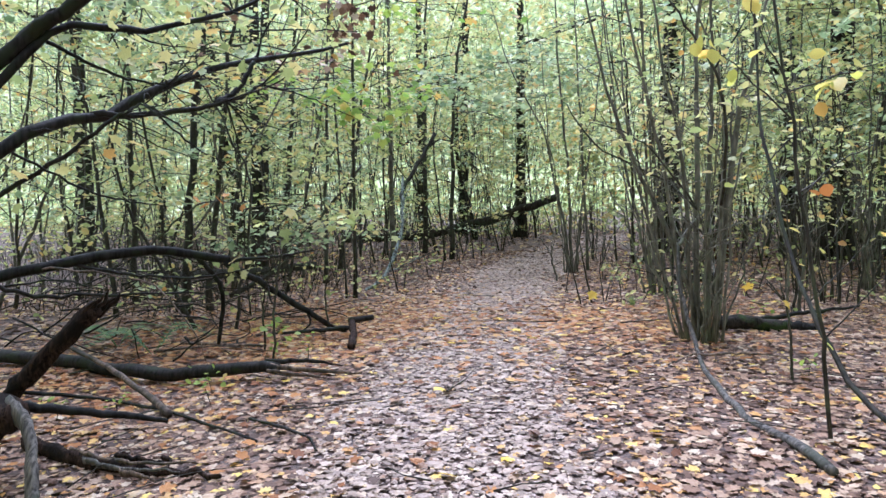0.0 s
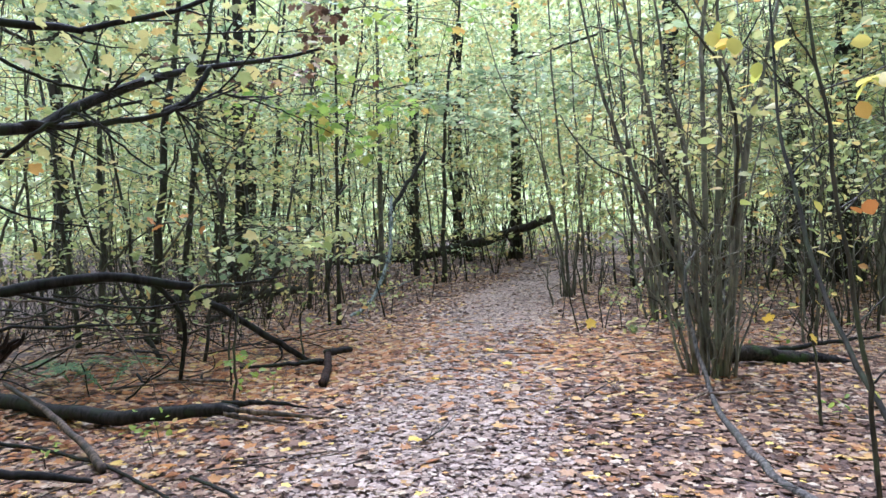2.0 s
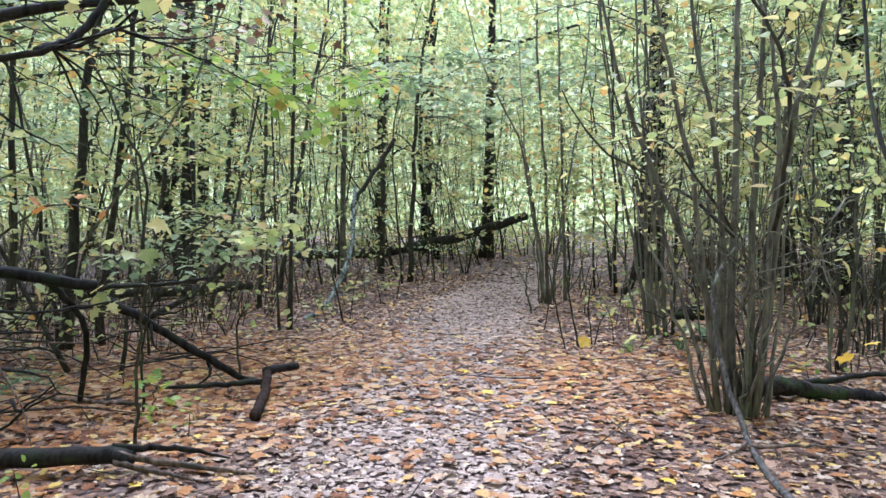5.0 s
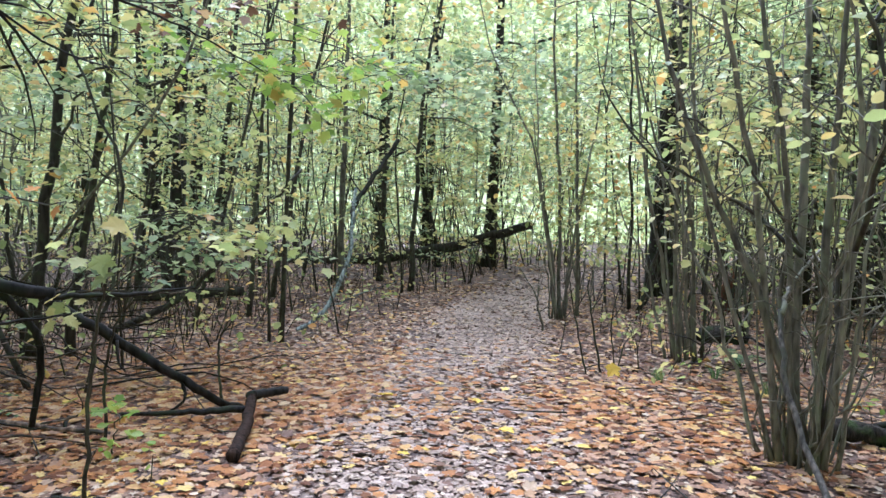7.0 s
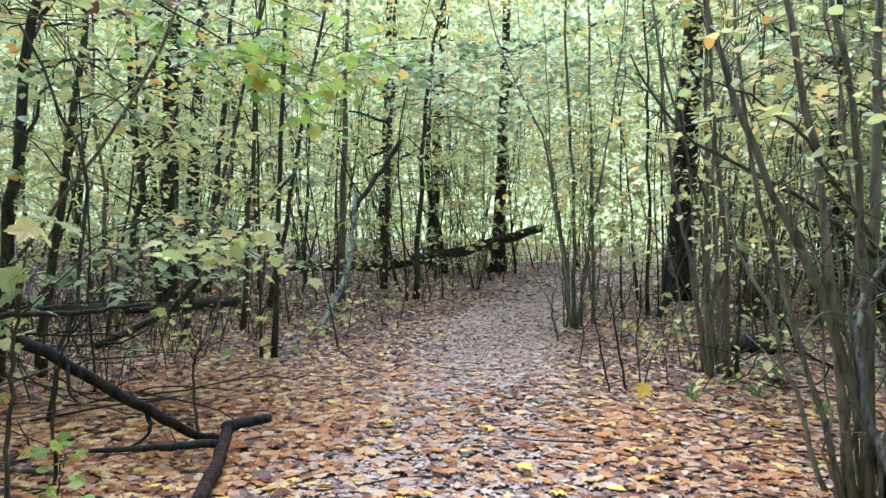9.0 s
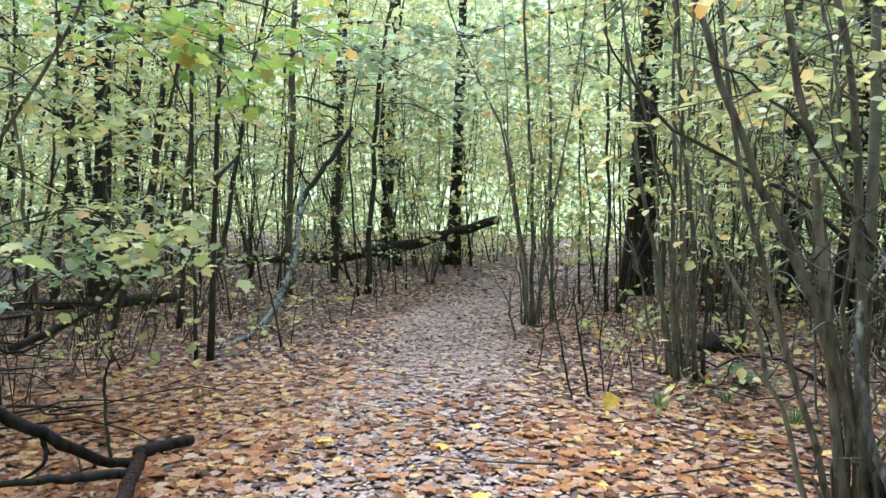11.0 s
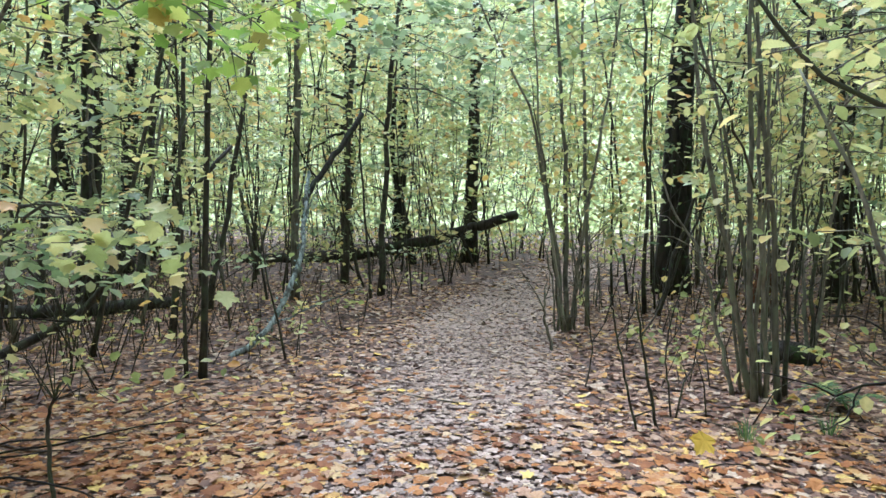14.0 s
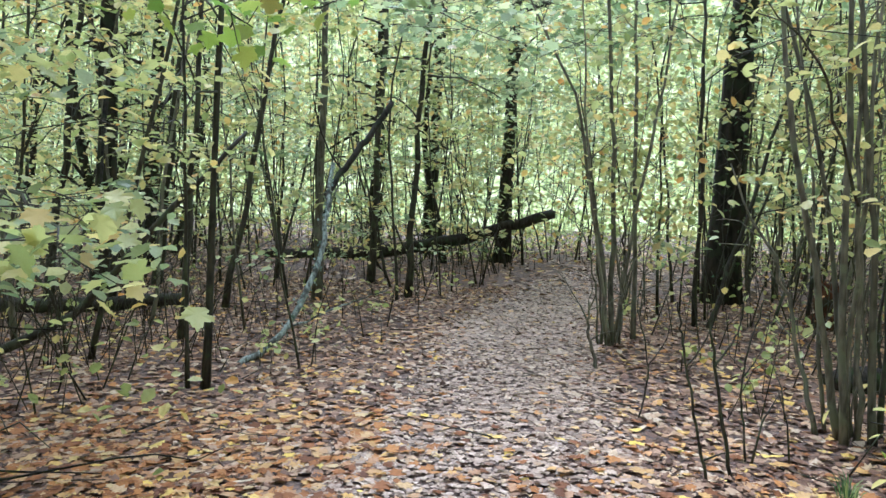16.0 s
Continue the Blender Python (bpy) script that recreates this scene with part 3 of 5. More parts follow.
sapling((-4.75, 10.2), (-3.9, 10.2, 6.0), 0.068, "leaning dark young tree with maple leaves", 46, (-0.1, 0), count=240, shape=FINE, size=0.12, low=0.3)
sapling((-4.55, 10.6), (-3.6, 10.6, 6.0), 0.05, "leaning dark young tree with maple leaves", 47, (-0.1, 0), count=240, shape=FINE, size=0.12, low=0.3)
sapling((-3.85, 14.1), (-3.6, 14.2, 6.5), 0.04, "thin dark sapling among others", 48, count=320)
sapling((-6.6, 15.6), (-6.0, 15.7, 7), 0.06, "dark sapling beside a log", 49, count=420, shape=MID)
sapling((-6.3, 18.0), (-5.6, 18.0, 8), 0.08, "dark young tree among slender saplings", 51, count=420, shape=MID)

# the bent stem grey with lichen and the broken dead stem on it
lich = thing("bent_sapling", -2.74, 13.2, -0.17, "bent sapling stem covered in pale grey-green lichen", "tree")
limb(lich, "trunk", [(-2.78, 13.1, -0.22), (-2.5, 13.77, 0.05), (-2.31, 14.35, 0.71), (-2.36, 14.92, 1.44), (-2.5, 15.5, 2.05)], 0.038, 0.024, LICHEN, 52)
limb(lich, "twig", [(-2.36, 14.92, 1.44), (-2.2, 15.0, 1.8), (-1.9, 15.1, 2.0)], 0.012, 0.004, LICHEN, 53, 6)
limb(lich, "twig", [(-2.5, 13.77, 0.08), (-1.9, 14.3, 0.35), (-1.5, 14.6, 0.5)], 0.014, 0.004, LICHEN, 54, 6)
limb(lich, "broken_top", [(-2.37, 14.9, 1.4), (-2.5, 15.6, 1.72), (-2.3, 16.3, 2.35), (-1.98, 17.0, 3.1)], 0.042, 0.046, TRUNK, 55, label="dead dark broken stem, almost black")
limb(lich, "branch", [(-2.45, 15.9, 1.95), (-2.8, 16.0, 2.5), (-3.0, 16.1, 3.2)], 0.016, 0.005, TRUNK, 56, 6)

rng_m = np.random.default_rng(57)
line_m = curve_points([(-2.5, 13.77, 0.05), (-2.31, 14.35, 0.71), (-2.36, 14.92, 1.44), (-2.5, 15.5, 2.05)], 60)
pts_m = line_m[rng_m.integers(0, len(line_m), 130)] + rng_m.normal(0, 0.035, (130, 3))
part("lichen", leaves(pts_m, 0.045, MID, rng_m, 0.9), leaf_material("lichen_tufts", [(0.0, (0.14, 0.2, 0.17)), (1.0, (0.36, 0.44, 0.4))], 0.1, 0.9, 0.3, 0.1), lich, "leafy tufts of pale grey-green lichen", shade=False)

# ---- fallen wood ----
log_d = thing("fallen_log", -6.2, 24.2, 0.1, "long dark fallen log propped up at one end", "log")
limb(log_d, "trunk", [(-6.6, 24.0, 0.15), (-4.06, 24.2, 0.3), (-2.0, 24.2, 0.68), (-0.71, 24.2, 1.03), (0.83, 24.2, 1.54)], 0.17, 0.13, TRUNK, 70, 10)
limb(log_d, "branch", [(-2.0, 24.2, 0.68), (-2.3, 24.0, 0.4), (-2.5, 23.9, 0.1)], 0.05, 0.03, TRUNK, 71, 7)
limb(log_d, "branch", [(-0.7, 24.2, 1.03), (-0.4, 24.0, 0.5), (-0.3, 23.9, 0.1)], 0.04, 0.03, TRUNK, 72, 7)
stick([(-7.4, 14.4), (-6.0, 15.3), (-4.7, 16.0)], 0.11, 0.09, BARK, "dark fallen log lying in the undergrowth", 73, "fallen_log", category="log")
slant = thing("fallen_branch", -4.8, 12.3, -0.17, "long slanting dead branch caught in the saplings", "branch")
limb(slant, "limb", [(-5.0, 12.2, -0.15), (-4.3, 12.6, 0.25), (-3.95, 12.7, 0.62), (-3.35, 12.9, 1.4), (-2.75, 13.3, 2.2)], 0.05, 0.02, BARK, 74)
limb(slant, "branch", [(-4.3, 12.6, 0.25), (-4.4, 12.5, 0.6), (-4.9, 12.4, 1.1)], 0.02, 0.006, BARK, 75, 6)

arch = thing("fallen_branch", -1.76, 8.7, -0.17, "arched black fallen branch, its tip on the ground", "branch")
limb(arch, "limb", [(-5.4, 5.6, 0.4), (-4.9, 6.2, 0.72), (-4.1, 6.9, 0.95), (-3.59, 7.2, 1.02), (-3.34, 7.5, 1.01), (-2.75, 7.75, 0.88)], 0.065, 0.045, WET, 76, 10, 0.008, 22)
limb(arch, "broken_limb", [(-2.8, 7.72, 0.86), (-2.23, 8.1, 0.4), (-1.89, 8.4, 0.06), (-1.74, 8.7, -0.1)], 0.04, 0.026, WET, 77, 10, 0.008)
limb(arch, "spur", [(-2.05, 8.25, 0.22), (-2.0, 8.2, 0.08), (-2.12, 8.15, -0.02)], 0.016, 0.006, WET, 86, 6, 0.004)
limb(arch, "spur", [(-2.4, 7.95, 0.55), (-2.35, 7.9, 0.4), (-2.3, 7.9, 0.34)], 0.012, 0.005, WET, 87, 6, 0.004)
limb(arch, "branch", [(-2.72, 7.72, 0.87), (-2.09, 7.6, 0.93), (-1.67, 7.6, 1.0)], 0.022, 0.005, WET, 78, 6)
limb(arch, "branch", [(-4.1, 6.9, 0.92), (-3.5, 7.0, 0.8), (-2.9, 7.2, 0.74), (-2.4, 7.4, 0.8)], 0.02, 0.006, WET, 79, 6)
limb(arch, "branch", [(-4.3, 6.7, 0.88), (-3.7, 6.7, 0.86), (-3.1, 6.75, 0.72), (-2.6, 6.6, 0.3), (-2.4, 6.5, 0.0)], 0.012, 0.003, DEADWOOD, 80, 6)
limb(arch, "branch", [(-3.1, 7.6, 0.95), (-2.9, 7.8, 0.55), (-3.0, 7.9, -0.1)], 0.03, 0.022, WET, 81, 7)
limb(arch, "branch", [(-4.7, 6.4, 0.8), (-4.2, 6.5, 0.65), (-3.6, 6.9, 0.6), (-2.9, 7.4, 0.55)], 0.025, 0.008, WET, 82, 7)
rng_a = np.random.default_rng(83)
pts_a = np.array([(-2.75, 7.7, 0.8)]) + rng_a.normal(0, 1, (16, 3)) * (0.3, 0.12, 0.07)
single_leaves(arch, pts_a, 0.13, MAPLE, YELLOW, rng_a, 0.7, 0.6)

# thin broken boughs tangled round the fallen branches
rng_n = np.random.default_rng(180)
for k in range(85):
    a = np.array([rng_n.uniform(-6.0, -2.7), rng_n.uniform(6.8, 10.2), 0])
    a[2] = float(lie(a[0], a[1])) + rng_n.uniform(0.0, 0.95)
    d = np.array([rng_n.uniform(0.4, 1.5), rng_n.uniform(-0.4, 0.5), rng_n.normal(0, 0.25)])
    b = a + d
    b[2] = max(b[2], float(lie(b[0], b[1])) + 0.02)
    limb(arch, "twig", [a, (a + b) / 2 + rng_n.normal(0, 0.1, 3), b], rng_n.uniform(0.005, 0.016), 0.003, WET if k % 4 else DEADWOOD, 181 + k, 5, 0.012, 8)

low_log = thing("fallen_log", -2.7, 6.6, -0.17, "black wet fallen branch with a splintered end", "log")
limb(low_log, "limb", [(-5.2, 6.95, -0.06), (-3.99, 6.75, -0.07), (-3.41, 6.55, -0.09), (-2.72, 6.42, -0.08), (-2.02, 6.35, 0.0), (-1.61, 6.3, 0.02)], 0.075, 0.05, WET, 84, 10)
limb(low_log, "splinter", [(-1.7, 6.3, 0.03), (-1.2, 6.22, 0.02), (-0.78, 6.15, 0.02)], 0.028, 0.008, DEADWOOD, 85, 6, 0.003, knobs=0.25, oval=0.5, label="reddish splintered wood")
limb(low_log, "splinter", [(-1.75, 6.34, 0.06), (-1.35, 6.33, 0.08), (-1.0, 6.3, 0.05)], 0.03, 0.006, WET, 86, 6, 0.003, knobs=0.25, oval=0.5)
limb(low_log, "splinter", [(-1.7, 6.26, 0.0), (-1.25, 6.12, 0.0), (-1.05, 6.05, 0.0)], 0.02, 0.006, DEADWOOD, 87, 6, 0.003, knobs=0.25, oval=0.5)
stub = thing("forked_branch", -1.2, 7.7, -0.05, "short crooked grey branch lying by the path", "branch")
limb(stub, "limb", [(-1.2, 7.2, 0.03), (-1.32, 7.7, 0.05), (-1.5, 8.25, 0.06), (-1.56, 8.42, 0.1)], 0.042, 0.036, ROTTEN, 88, 9)
limb(stub, "fork", [(-1.56, 8.38, 0.09), (-1.5, 8.55, 0.08), (-1.38, 8.72, 0.07)], 0.04, 0.034, WET, 89, 9)
limb(stub, "fork", [(-1.5, 8.2, 0.04), (-1.9, 8.1, 0.02), (-2.4, 8.0, 0.0)], 0.03, 0.012, WET, 90, 7)
stick([(-4.0, 6.65, 0.12), (-3.25, 6.2, 0.02), (-2.6, 5.75, -0.08), (-2.1, 5.32, -0.12)], 0.02, 0.034, DEADWOOD, "bleached broken stick leaning on the black log", 91)
stick([(-3.9, 5.8), (-3.13, 5.85), (-2.05, 5.34), (-0.96, 4.4)], 0.018, 0.008, WET, "long thin dark stick on the leaves", 92)
stick([(-1.29, 5.01), (-0.69, 4.48), (-0.5, 4.21)], 0.012, 0.006, WET, "thin dark twig on the leaves", 93)
stick([(-3.6, 8.1), (-2.9, 8.0), (-2.47, 7.99)], 0.022, 0.014, DEADWOOD, "brown stick lying on orange leaves", 94)
stick([(-1.13, 5.22), (-0.53, 5.35)], 0.01, 0.005, DEADWOOD, "thin brown twig on the leaves", 95)
split = thing("split_log", -1.7, 4.2, -0.14, "weathered split log with grey-brown splintered wood", "log")
limb(split, "log", on_ground([(-2.75, 4.6), (-2.1, 4.35), (-1.56, 4.12), (-0.87, 3.8)], 0.04), 0.07, 0.012, ROTTEN, 96, 9, 0.014, knobs=0.18, oval=0.6)
for k, (lift, shift, mat) in enumerate(((0.085, 0.0, DEADWOOD), (0.07, -0.06, SLAB), (0.075, 0.06, ROTTEN), (0.05, -0.11, DEADWOOD), (0.06, 0.1, ROTTEN))):
    limb(split, "splinter", on_ground([(-2.3 + 0.2 * k, 4.46 - 0.08 * k + shift), (-1.8 + 0.1 * k, 4.22 - 0.04 * k + shift), (-1.1 - 0.06 * k, 3.92 + shift)], lift), 0.026, 0.004, mat, 106 + k, 5, 0.004, knobs=0.18, oval=0.5)
rot = thing("rotten_stump", -2.3, 4.0, -0.18, "rotten broken stump with a grey slab of wood", "stump")
limb(rot, "limb", [(-2.6, 4.1, 0.1), (-2.47, 4.2, 0.36), (-2.34, 4.2, 0.48), (-2.05, 4.2, 0.73), (-1.86, 4.2, 0.9)], 0.055, 0.055, ROTTEN, 97, 10, 0.008, 14, knobs=0.2)
for k in range(5):
    limb(rot, "splinter", [(-1.95 + 0.015 * k, 4.2 + 0.02 * (k - 2), 0.83), (-1.86 + 0.02 * k, 4.2 + 0.03 * (k - 2), 0.92), (-1.8 + 0.015 * k, 4.2 + 0.035 * (k - 2), 0.95 + 0.03 * (k % 3))], 0.02, 0.003, ROTTEN, 330 + k, 5, 0.004, 6)
limb(rot, "log", [(-3.1, 4.3, -0.12), (-2.7, 4.15, 0.1), (-2.42, 4.0, 0.28), (-2.2, 3.9, 0.3)], 0.13, 0.08, ROTTEN, 98, 10, 0.016, knobs=0.28)
limb(rot, "slab", [(-2.28, 3.95, 0.35), (-2.02, 3.78, 0.27), (-1.86, 3.6, 0.1), (-1.74, 3.45, -0.14)], 0.075, 0.06, SLAB, 340, 8, 0.006, knobs=0.12, oval=0.4, label="grey weathered slab of wood")
limb(rot, "branch", [(-2.5, 4.25, 0.25), (-2.1, 4.6, 0.1), (-1.8, 4.8, 0.0)], 0.035, 0.015, WET, 99, 7)
pole = thing("fallen_pole", 2.15, 6.2, 0.0, "long grey pole lying against the hazel shrub", "branch")
limb(pole, "limb", [(2.3, 4.2, 0.05), (2.22, 4.65, 0.06), (2.12, 5.0, 0.05), (2.08, 5.5, 0.05), (2.1, 6.2, 0.04), (2.16, 7.05, 0.05), (2.1, 7.45, 0.45), (2.08, 7.6, 0.75), (2.1, 7.75, 1.02)], 0.03, 0.013, SLAB, 100, 9, 0.006, 27)
limb(pole, "branch", [(2.1, 7.72, 1.0), (2.24, 7.96, 1.16), (2.5, 8.2, 1.4)], 0.018, 0.008, HAZEL, 101, 6)
limb(pole, "branch", [(2.13, 6.95, 0.05), (2.5, 7.0, 0.06), (2.95, 7.05, 0.03)], 0.014, 0.005, DEADWOOD, 102, 6)
limb(pole, "branch", [(2.16, 7.05, 0.06), (2.02, 6.85, 0.05), (1.85, 6.75, 0.0)], 0.012, 0.005, DEADWOOD, 103, 6)
snag = thing("dead_branch", 2.75, 9.2, 0.0, "bare dark dead branch sprawling low beside the hazel", "branch")
for k, (c, r) in enumerate((([(2.8, 9.1, 0.0), (2.7, 9.2, 0.45), (2.51, 9.3, 0.57), (2.42, 9.4, 0.61), (2.2, 9.5, 0.57), (2.12, 9.6, 0.48), (1.91, 9.7, 0.56), (1.73, 9.8, 0.55)], 0.013),
                            ([(2.42, 9.4, 0.61), (2.32, 9.4, 0.84), (2.19, 9.5, 0.94), (1.99, 9.5, 0.95)], 0.008), ([(2.2, 9.5, 0.57), (2.1, 9.45, 0.4), (1.95, 9.4, 0.34)], 0.006),
                            ([(2.6, 9.25, 0.52), (2.5, 9.2, 0.4), (2.25, 9.2, 0.36), (2.05, 9.25, 0.42)], 0.007), ([(2.32, 9.4, 0.84), (2.4, 9.45, 1.0), (2.38, 9.5, 1.2)], 0.005))):
    limb(snag, "branch", c, r, 0.003, WET, 310 + k, 6, 0.008, 14)
moss = thing("mossy_log", 3.1, 8.5, 0.0, "short fallen log with green moss on it", "log")
limb(moss, "log", [(2.65, 8.55, 0.07), (3.01, 8.5, 0.08), (3.5, 8.4, 0.03)], 0.08, 0.06, MOSS, 104, 10, 0.008, knobs=0.22)
limb(moss, "log", [(3.3, 8.46, 0.05), (3.6, 8.38, 0.04), (3.78, 8.3, 0.0)], 0.075, 0.02, WET, 108, 8, 0.01, knobs=0.3, label="black rotten broken end")
limb(moss, "branch", [(3.1, 8.6, 0.1), (3.6, 8.7, 0.16), (4.2, 8.8, 0.22)], 0.03, 0.012, WET, 105, 7)
whole("mossy_stone", (lambda v, t: (v * (0.55, 0.4, 0.3) + (3.25, 13.0, 0.02), t))(*tube(curve_points([(-0.5, 0, 0), (0, 0.1, 0.25), (0.5, 0, 0)], 8), 0.45, 0.4, 9, 0, 0.1, np.random.default_rng(6))), MOSS,
      "low mossy mound under the hazels", "stump")

# ---- the fallen maple crown reaching in over the path's edge ----
crown = thing("fallen_maple_branch", -3.4, 4.6, 0.2, "black maple branches with yellow leaves hanging over the edge", "branch")
I_LIMBS = [([(-4.6, 4.2, -0.15), (-3.6, 4.6, 1.3), (-2.95, 5.0, 2.06), (-2.77, 5.69, 2.26), (-2.52, 6.03, 2.49), (-2.29, 6.37, 2.68), (-1.96, 6.71, 2.84), (-1.65, 7.06, 2.96), (-1.18, 7.4, 3.12)], 0.06, 0.014),
           ([(-2.8, 5.55, 2.24), (-2.31, 5.8, 2.27), (-1.86, 6.0, 2.37), (-1.62, 6.2, 2.53)], 0.03, 0.008),
           ([(-3.6, 4.6, 1.3), (-3.2, 4.8, 2.2), (-2.89, 5.0, 2.63), (-2.65, 5.2, 2.86), (-2.35, 5.4, 2.84), (-2.1, 5.6, 2.92), (-1.7, 5.8, 3.05), (-1.4, 6.0, 3.28)], 0.04, 0.012),
           ([(-2.85, 5.15, 2.74), (-2.55, 5.5, 2.55), (-2.27, 5.8, 2.49)], 0.016, 0.007), ([(-3.6, 5.2, 1.5), (-2.87, 5.3, 1.91), (-2.42, 5.35, 2.2), (-2.3, 5.5, 2.3)], 0.022, 0.008),
           ([(-2.13, 6.5, 3.08), (-1.5, 6.5, 3.06), (-0.81, 6.5, 3.01)], 0.009, 0.004), ([(-1.74, 6.4, 2.58), (-1.37, 6.7, 2.48), (-0.97, 7.0, 2.28)], 0.008, 0.003),
           ([(-3.3, 4.8, 2.3), (-2.88, 5.0, 2.75), (-2.58, 5.0, 2.9), (-2.3, 5.0, 3.05)], 0.06, 0.045), ([(-1.96, 6.0, 2.36), (-1.85, 6.2, 2.5), (-1.75, 6.35, 2.76)], 0.026, 0.02),
           ([(-2.5, 6.05, 2.5), (-2.45, 6.1, 2.7), (-2.5, 6.1, 2.95)], 0.012, 0.004), ([(-3.1, 4.95, 1.95), (-2.6, 5.3, 1.6), (-2.2, 5.6, 1.5)], 0.012, 0.004),
           ([(-2.6, 5.95, 2.4), (-2.2, 6.1, 2.0), (-1.9, 6.3, 1.8)], 0.01, 0.003), ([(-1.9, 6.75, 2.85), (-1.85, 6.8, 3.1), (-1.6, 6.9, 3.5)], 0.014, 0.005)]
for k, (c, r0, r1) in enumerate(I_LIMBS):
    limb(crown, "branch", c, r0, r1, WET, 110 + k, 8, 0.012, 18)
rng_c = np.random.default_rng(129)
for k in range(46):
    c = np.array(I_LIMBS[k % 5][0])
    a = c[rng_c.integers(2, len(c))]
    b = a + np.array([rng_c.uniform(-0.2, 0.7), rng_c.uniform(-0.2, 0.6), rng_c.normal(0, 0.3)])
    limb(crown, "twig", [a, (a + b) / 2 + rng_c.normal(0, 0.05, 3), b], rng_c.uniform(0.005, 0.011), 0.002, WET, 350 + k, 5, 0.01, 7)
rng_c = np.random.default_rng(130)
pts_c = np.vstack([rng_c.normal(0, 1, (130, 3)) * (0.55, 0.5, 0.22) + (-2.05, 5.8, 2.85), rng_c.normal(0, 1, (16, 3)) * (0.3, 0.3, 0.15) + (-1.3, 6.4, 3.1), rng_c.normal(0, 1, (14, 3)) * (0.4, 0.4, 0.15) + (-2.7, 5.3, 1.9)])
single_leaves(crown, pts_c, 0.13, MAPLE, YELLOW, rng_c, 0.5)
wilt = np.random.default_rng(131)
pts_w = wilt.normal(0, 1, (60, 3)) * (0.14, 0.14, 0.16) + (-1.15, 7.2, 3.35)
part("withered_leaves", leaves(pts_w, 0.1, MAPLE, wilt, 0.9, 0.9), LITTER, crown, "bunch of withered brown leaves", shade=False)

# ---- young stems by the path where it starts ----
K1 = [(2.95, 4.6, -0.03), (2.72, 5.1, 0.3), (2.6, 5.5, 0.75), (2.55, 5.8, 1.1), (2.5, 6.1, 1.75), (2.47, 6.3, 2.2), (2.5, 6.6, 3.4)]
K2 = [(2.5, 4.78, -0.03), (2.46, 4.78, 0.4), (2.44, 4.78, 0.63), (2.37, 4.78, 1.05), (2.31, 4.78, 1.47), (2.26, 4.78, 1.9), (2.21, 4.78, 2.21), (2.1, 4.78, 3.0)]
for k, (c, lab) in enumerate(((K1, "leaning young hazel stem with a few yellow leaves"), (K2, "thin upright young hazel stem with a few yellow leaves"))):
    ob = thing("hazel_sapling", *c[0], lab, "sapling", "young stems by the path")
    limb(ob, "stem", c, 0.02 if k == 0 else 0.014, 0.007, BARK, 140 + k, 8, 0.006, 20)
    limb(ob, "twig", [c[2], tuple(np.array(c[2]) + (0.25, 0.05, 0.25)), tuple(np.array(c[2]) + (0.45, 0.1, 0.45))], 0.006, 0.002, BARK, 142 + k, 5)
    limb(ob, "twig", [c[4], tuple(np.array(c[4]) + (0.2, 0, 0.2)), tuple(np.array(c[4]) + (0.5, -0.1, 0.35))], 0.006, 0.002, BARK, 144 + k, 5)
    rng_k = np.random.default_rng(146 + k)
    pk = np.array(c)[rng_k.integers(2, len(c), 10)] + rng_k.normal(0, 1, (10, 3)) * (0.2, 0.15, 0.15)
    single_leaves(ob, pk, 0.09, OVAL, LEMON, rng_k, 0.5, 0.5)
fork = thing("leafy_branch", 2.26, 4.78, 1.9, "thin hazel twigs with large lemon-yellow leaves", "branch", "leafy branches over the path")
rng_y = np.random.default_rng(410)
for k, (c, n) in enumerate((([(2.25, 4.78, 1.93), (2.02, 4.68, 2.12), (1.88, 4.6, 2.24), (1.68, 4.55, 2.36)], 9), ([(2.22, 4.78, 2.08), (2.36, 4.7, 2.12), (2.5, 4.6, 2.16), (2.66, 4.55, 2.2)], 8),
                            ([(2.31, 4.78, 1.5), (2.4, 4.82, 1.56), (2.48, 4.85, 1.6)], 2), ([(2.2, 4.78, 2.2), (2.05, 4.8, 2.5), (2.0, 4.8, 2.75)], 5))):
    limb(fork, "twig", c, 0.006, 0.002, BARK, 411 + k, 5, 0.006, 9)
    line = curve_points(c, 3 * n)
    at = line[rng_y.integers(len(line) // 3, len(line), n)] + rng_y.normal(0, 1, (n, 3)) * (0.03, 0.03, 0.03) - (0, 0, 0.03)
    single_leaves(fork, at, 0.105, OVAL, ORANGE if k == 2 else LEMON, rng_y, 0.5, 0.45)
tw = thing("leafy_branch", 2.44, 7.5, 2.0, "dark hazel branch with large yellow leaves", "branch", "leafy branches over the path")
limb(tw, "shoot", [(2.5, 7.7, 1.4), (2.44, 7.3, 2.21), (2.34, 7.3, 2.66), (2.15, 7.3, 2.98), (1.88, 7.3, 3.4)], 0.018, 0.008, BARK, 150, 7)
limb(tw, "fork", [(2.34, 7.3, 2.66), (2.5, 7.3, 2.9), (2.67, 7.3, 3.2)], 0.012, 0.005, BARK, 151, 6)
rng_t = np.random.default_rng(152)
pt = np.vstack([rng_t.normal(0, 1, (10, 3)) * (0.14, 0.1, 0.08) + (2.35, 7.2, 2.8), rng_t.normal(0, 1, (16, 3)) * (0.22, 0.1, 0.08) + (2.8, 7.2, 2.45), rng_t.normal(0, 1, (10, 3)) * (0.5, 0.4, 0.4) + (2.6, 7.3, 2.0)])
single_leaves(tw, pt, 0.115, OVAL, YELLOW, rng_t, 0.5)

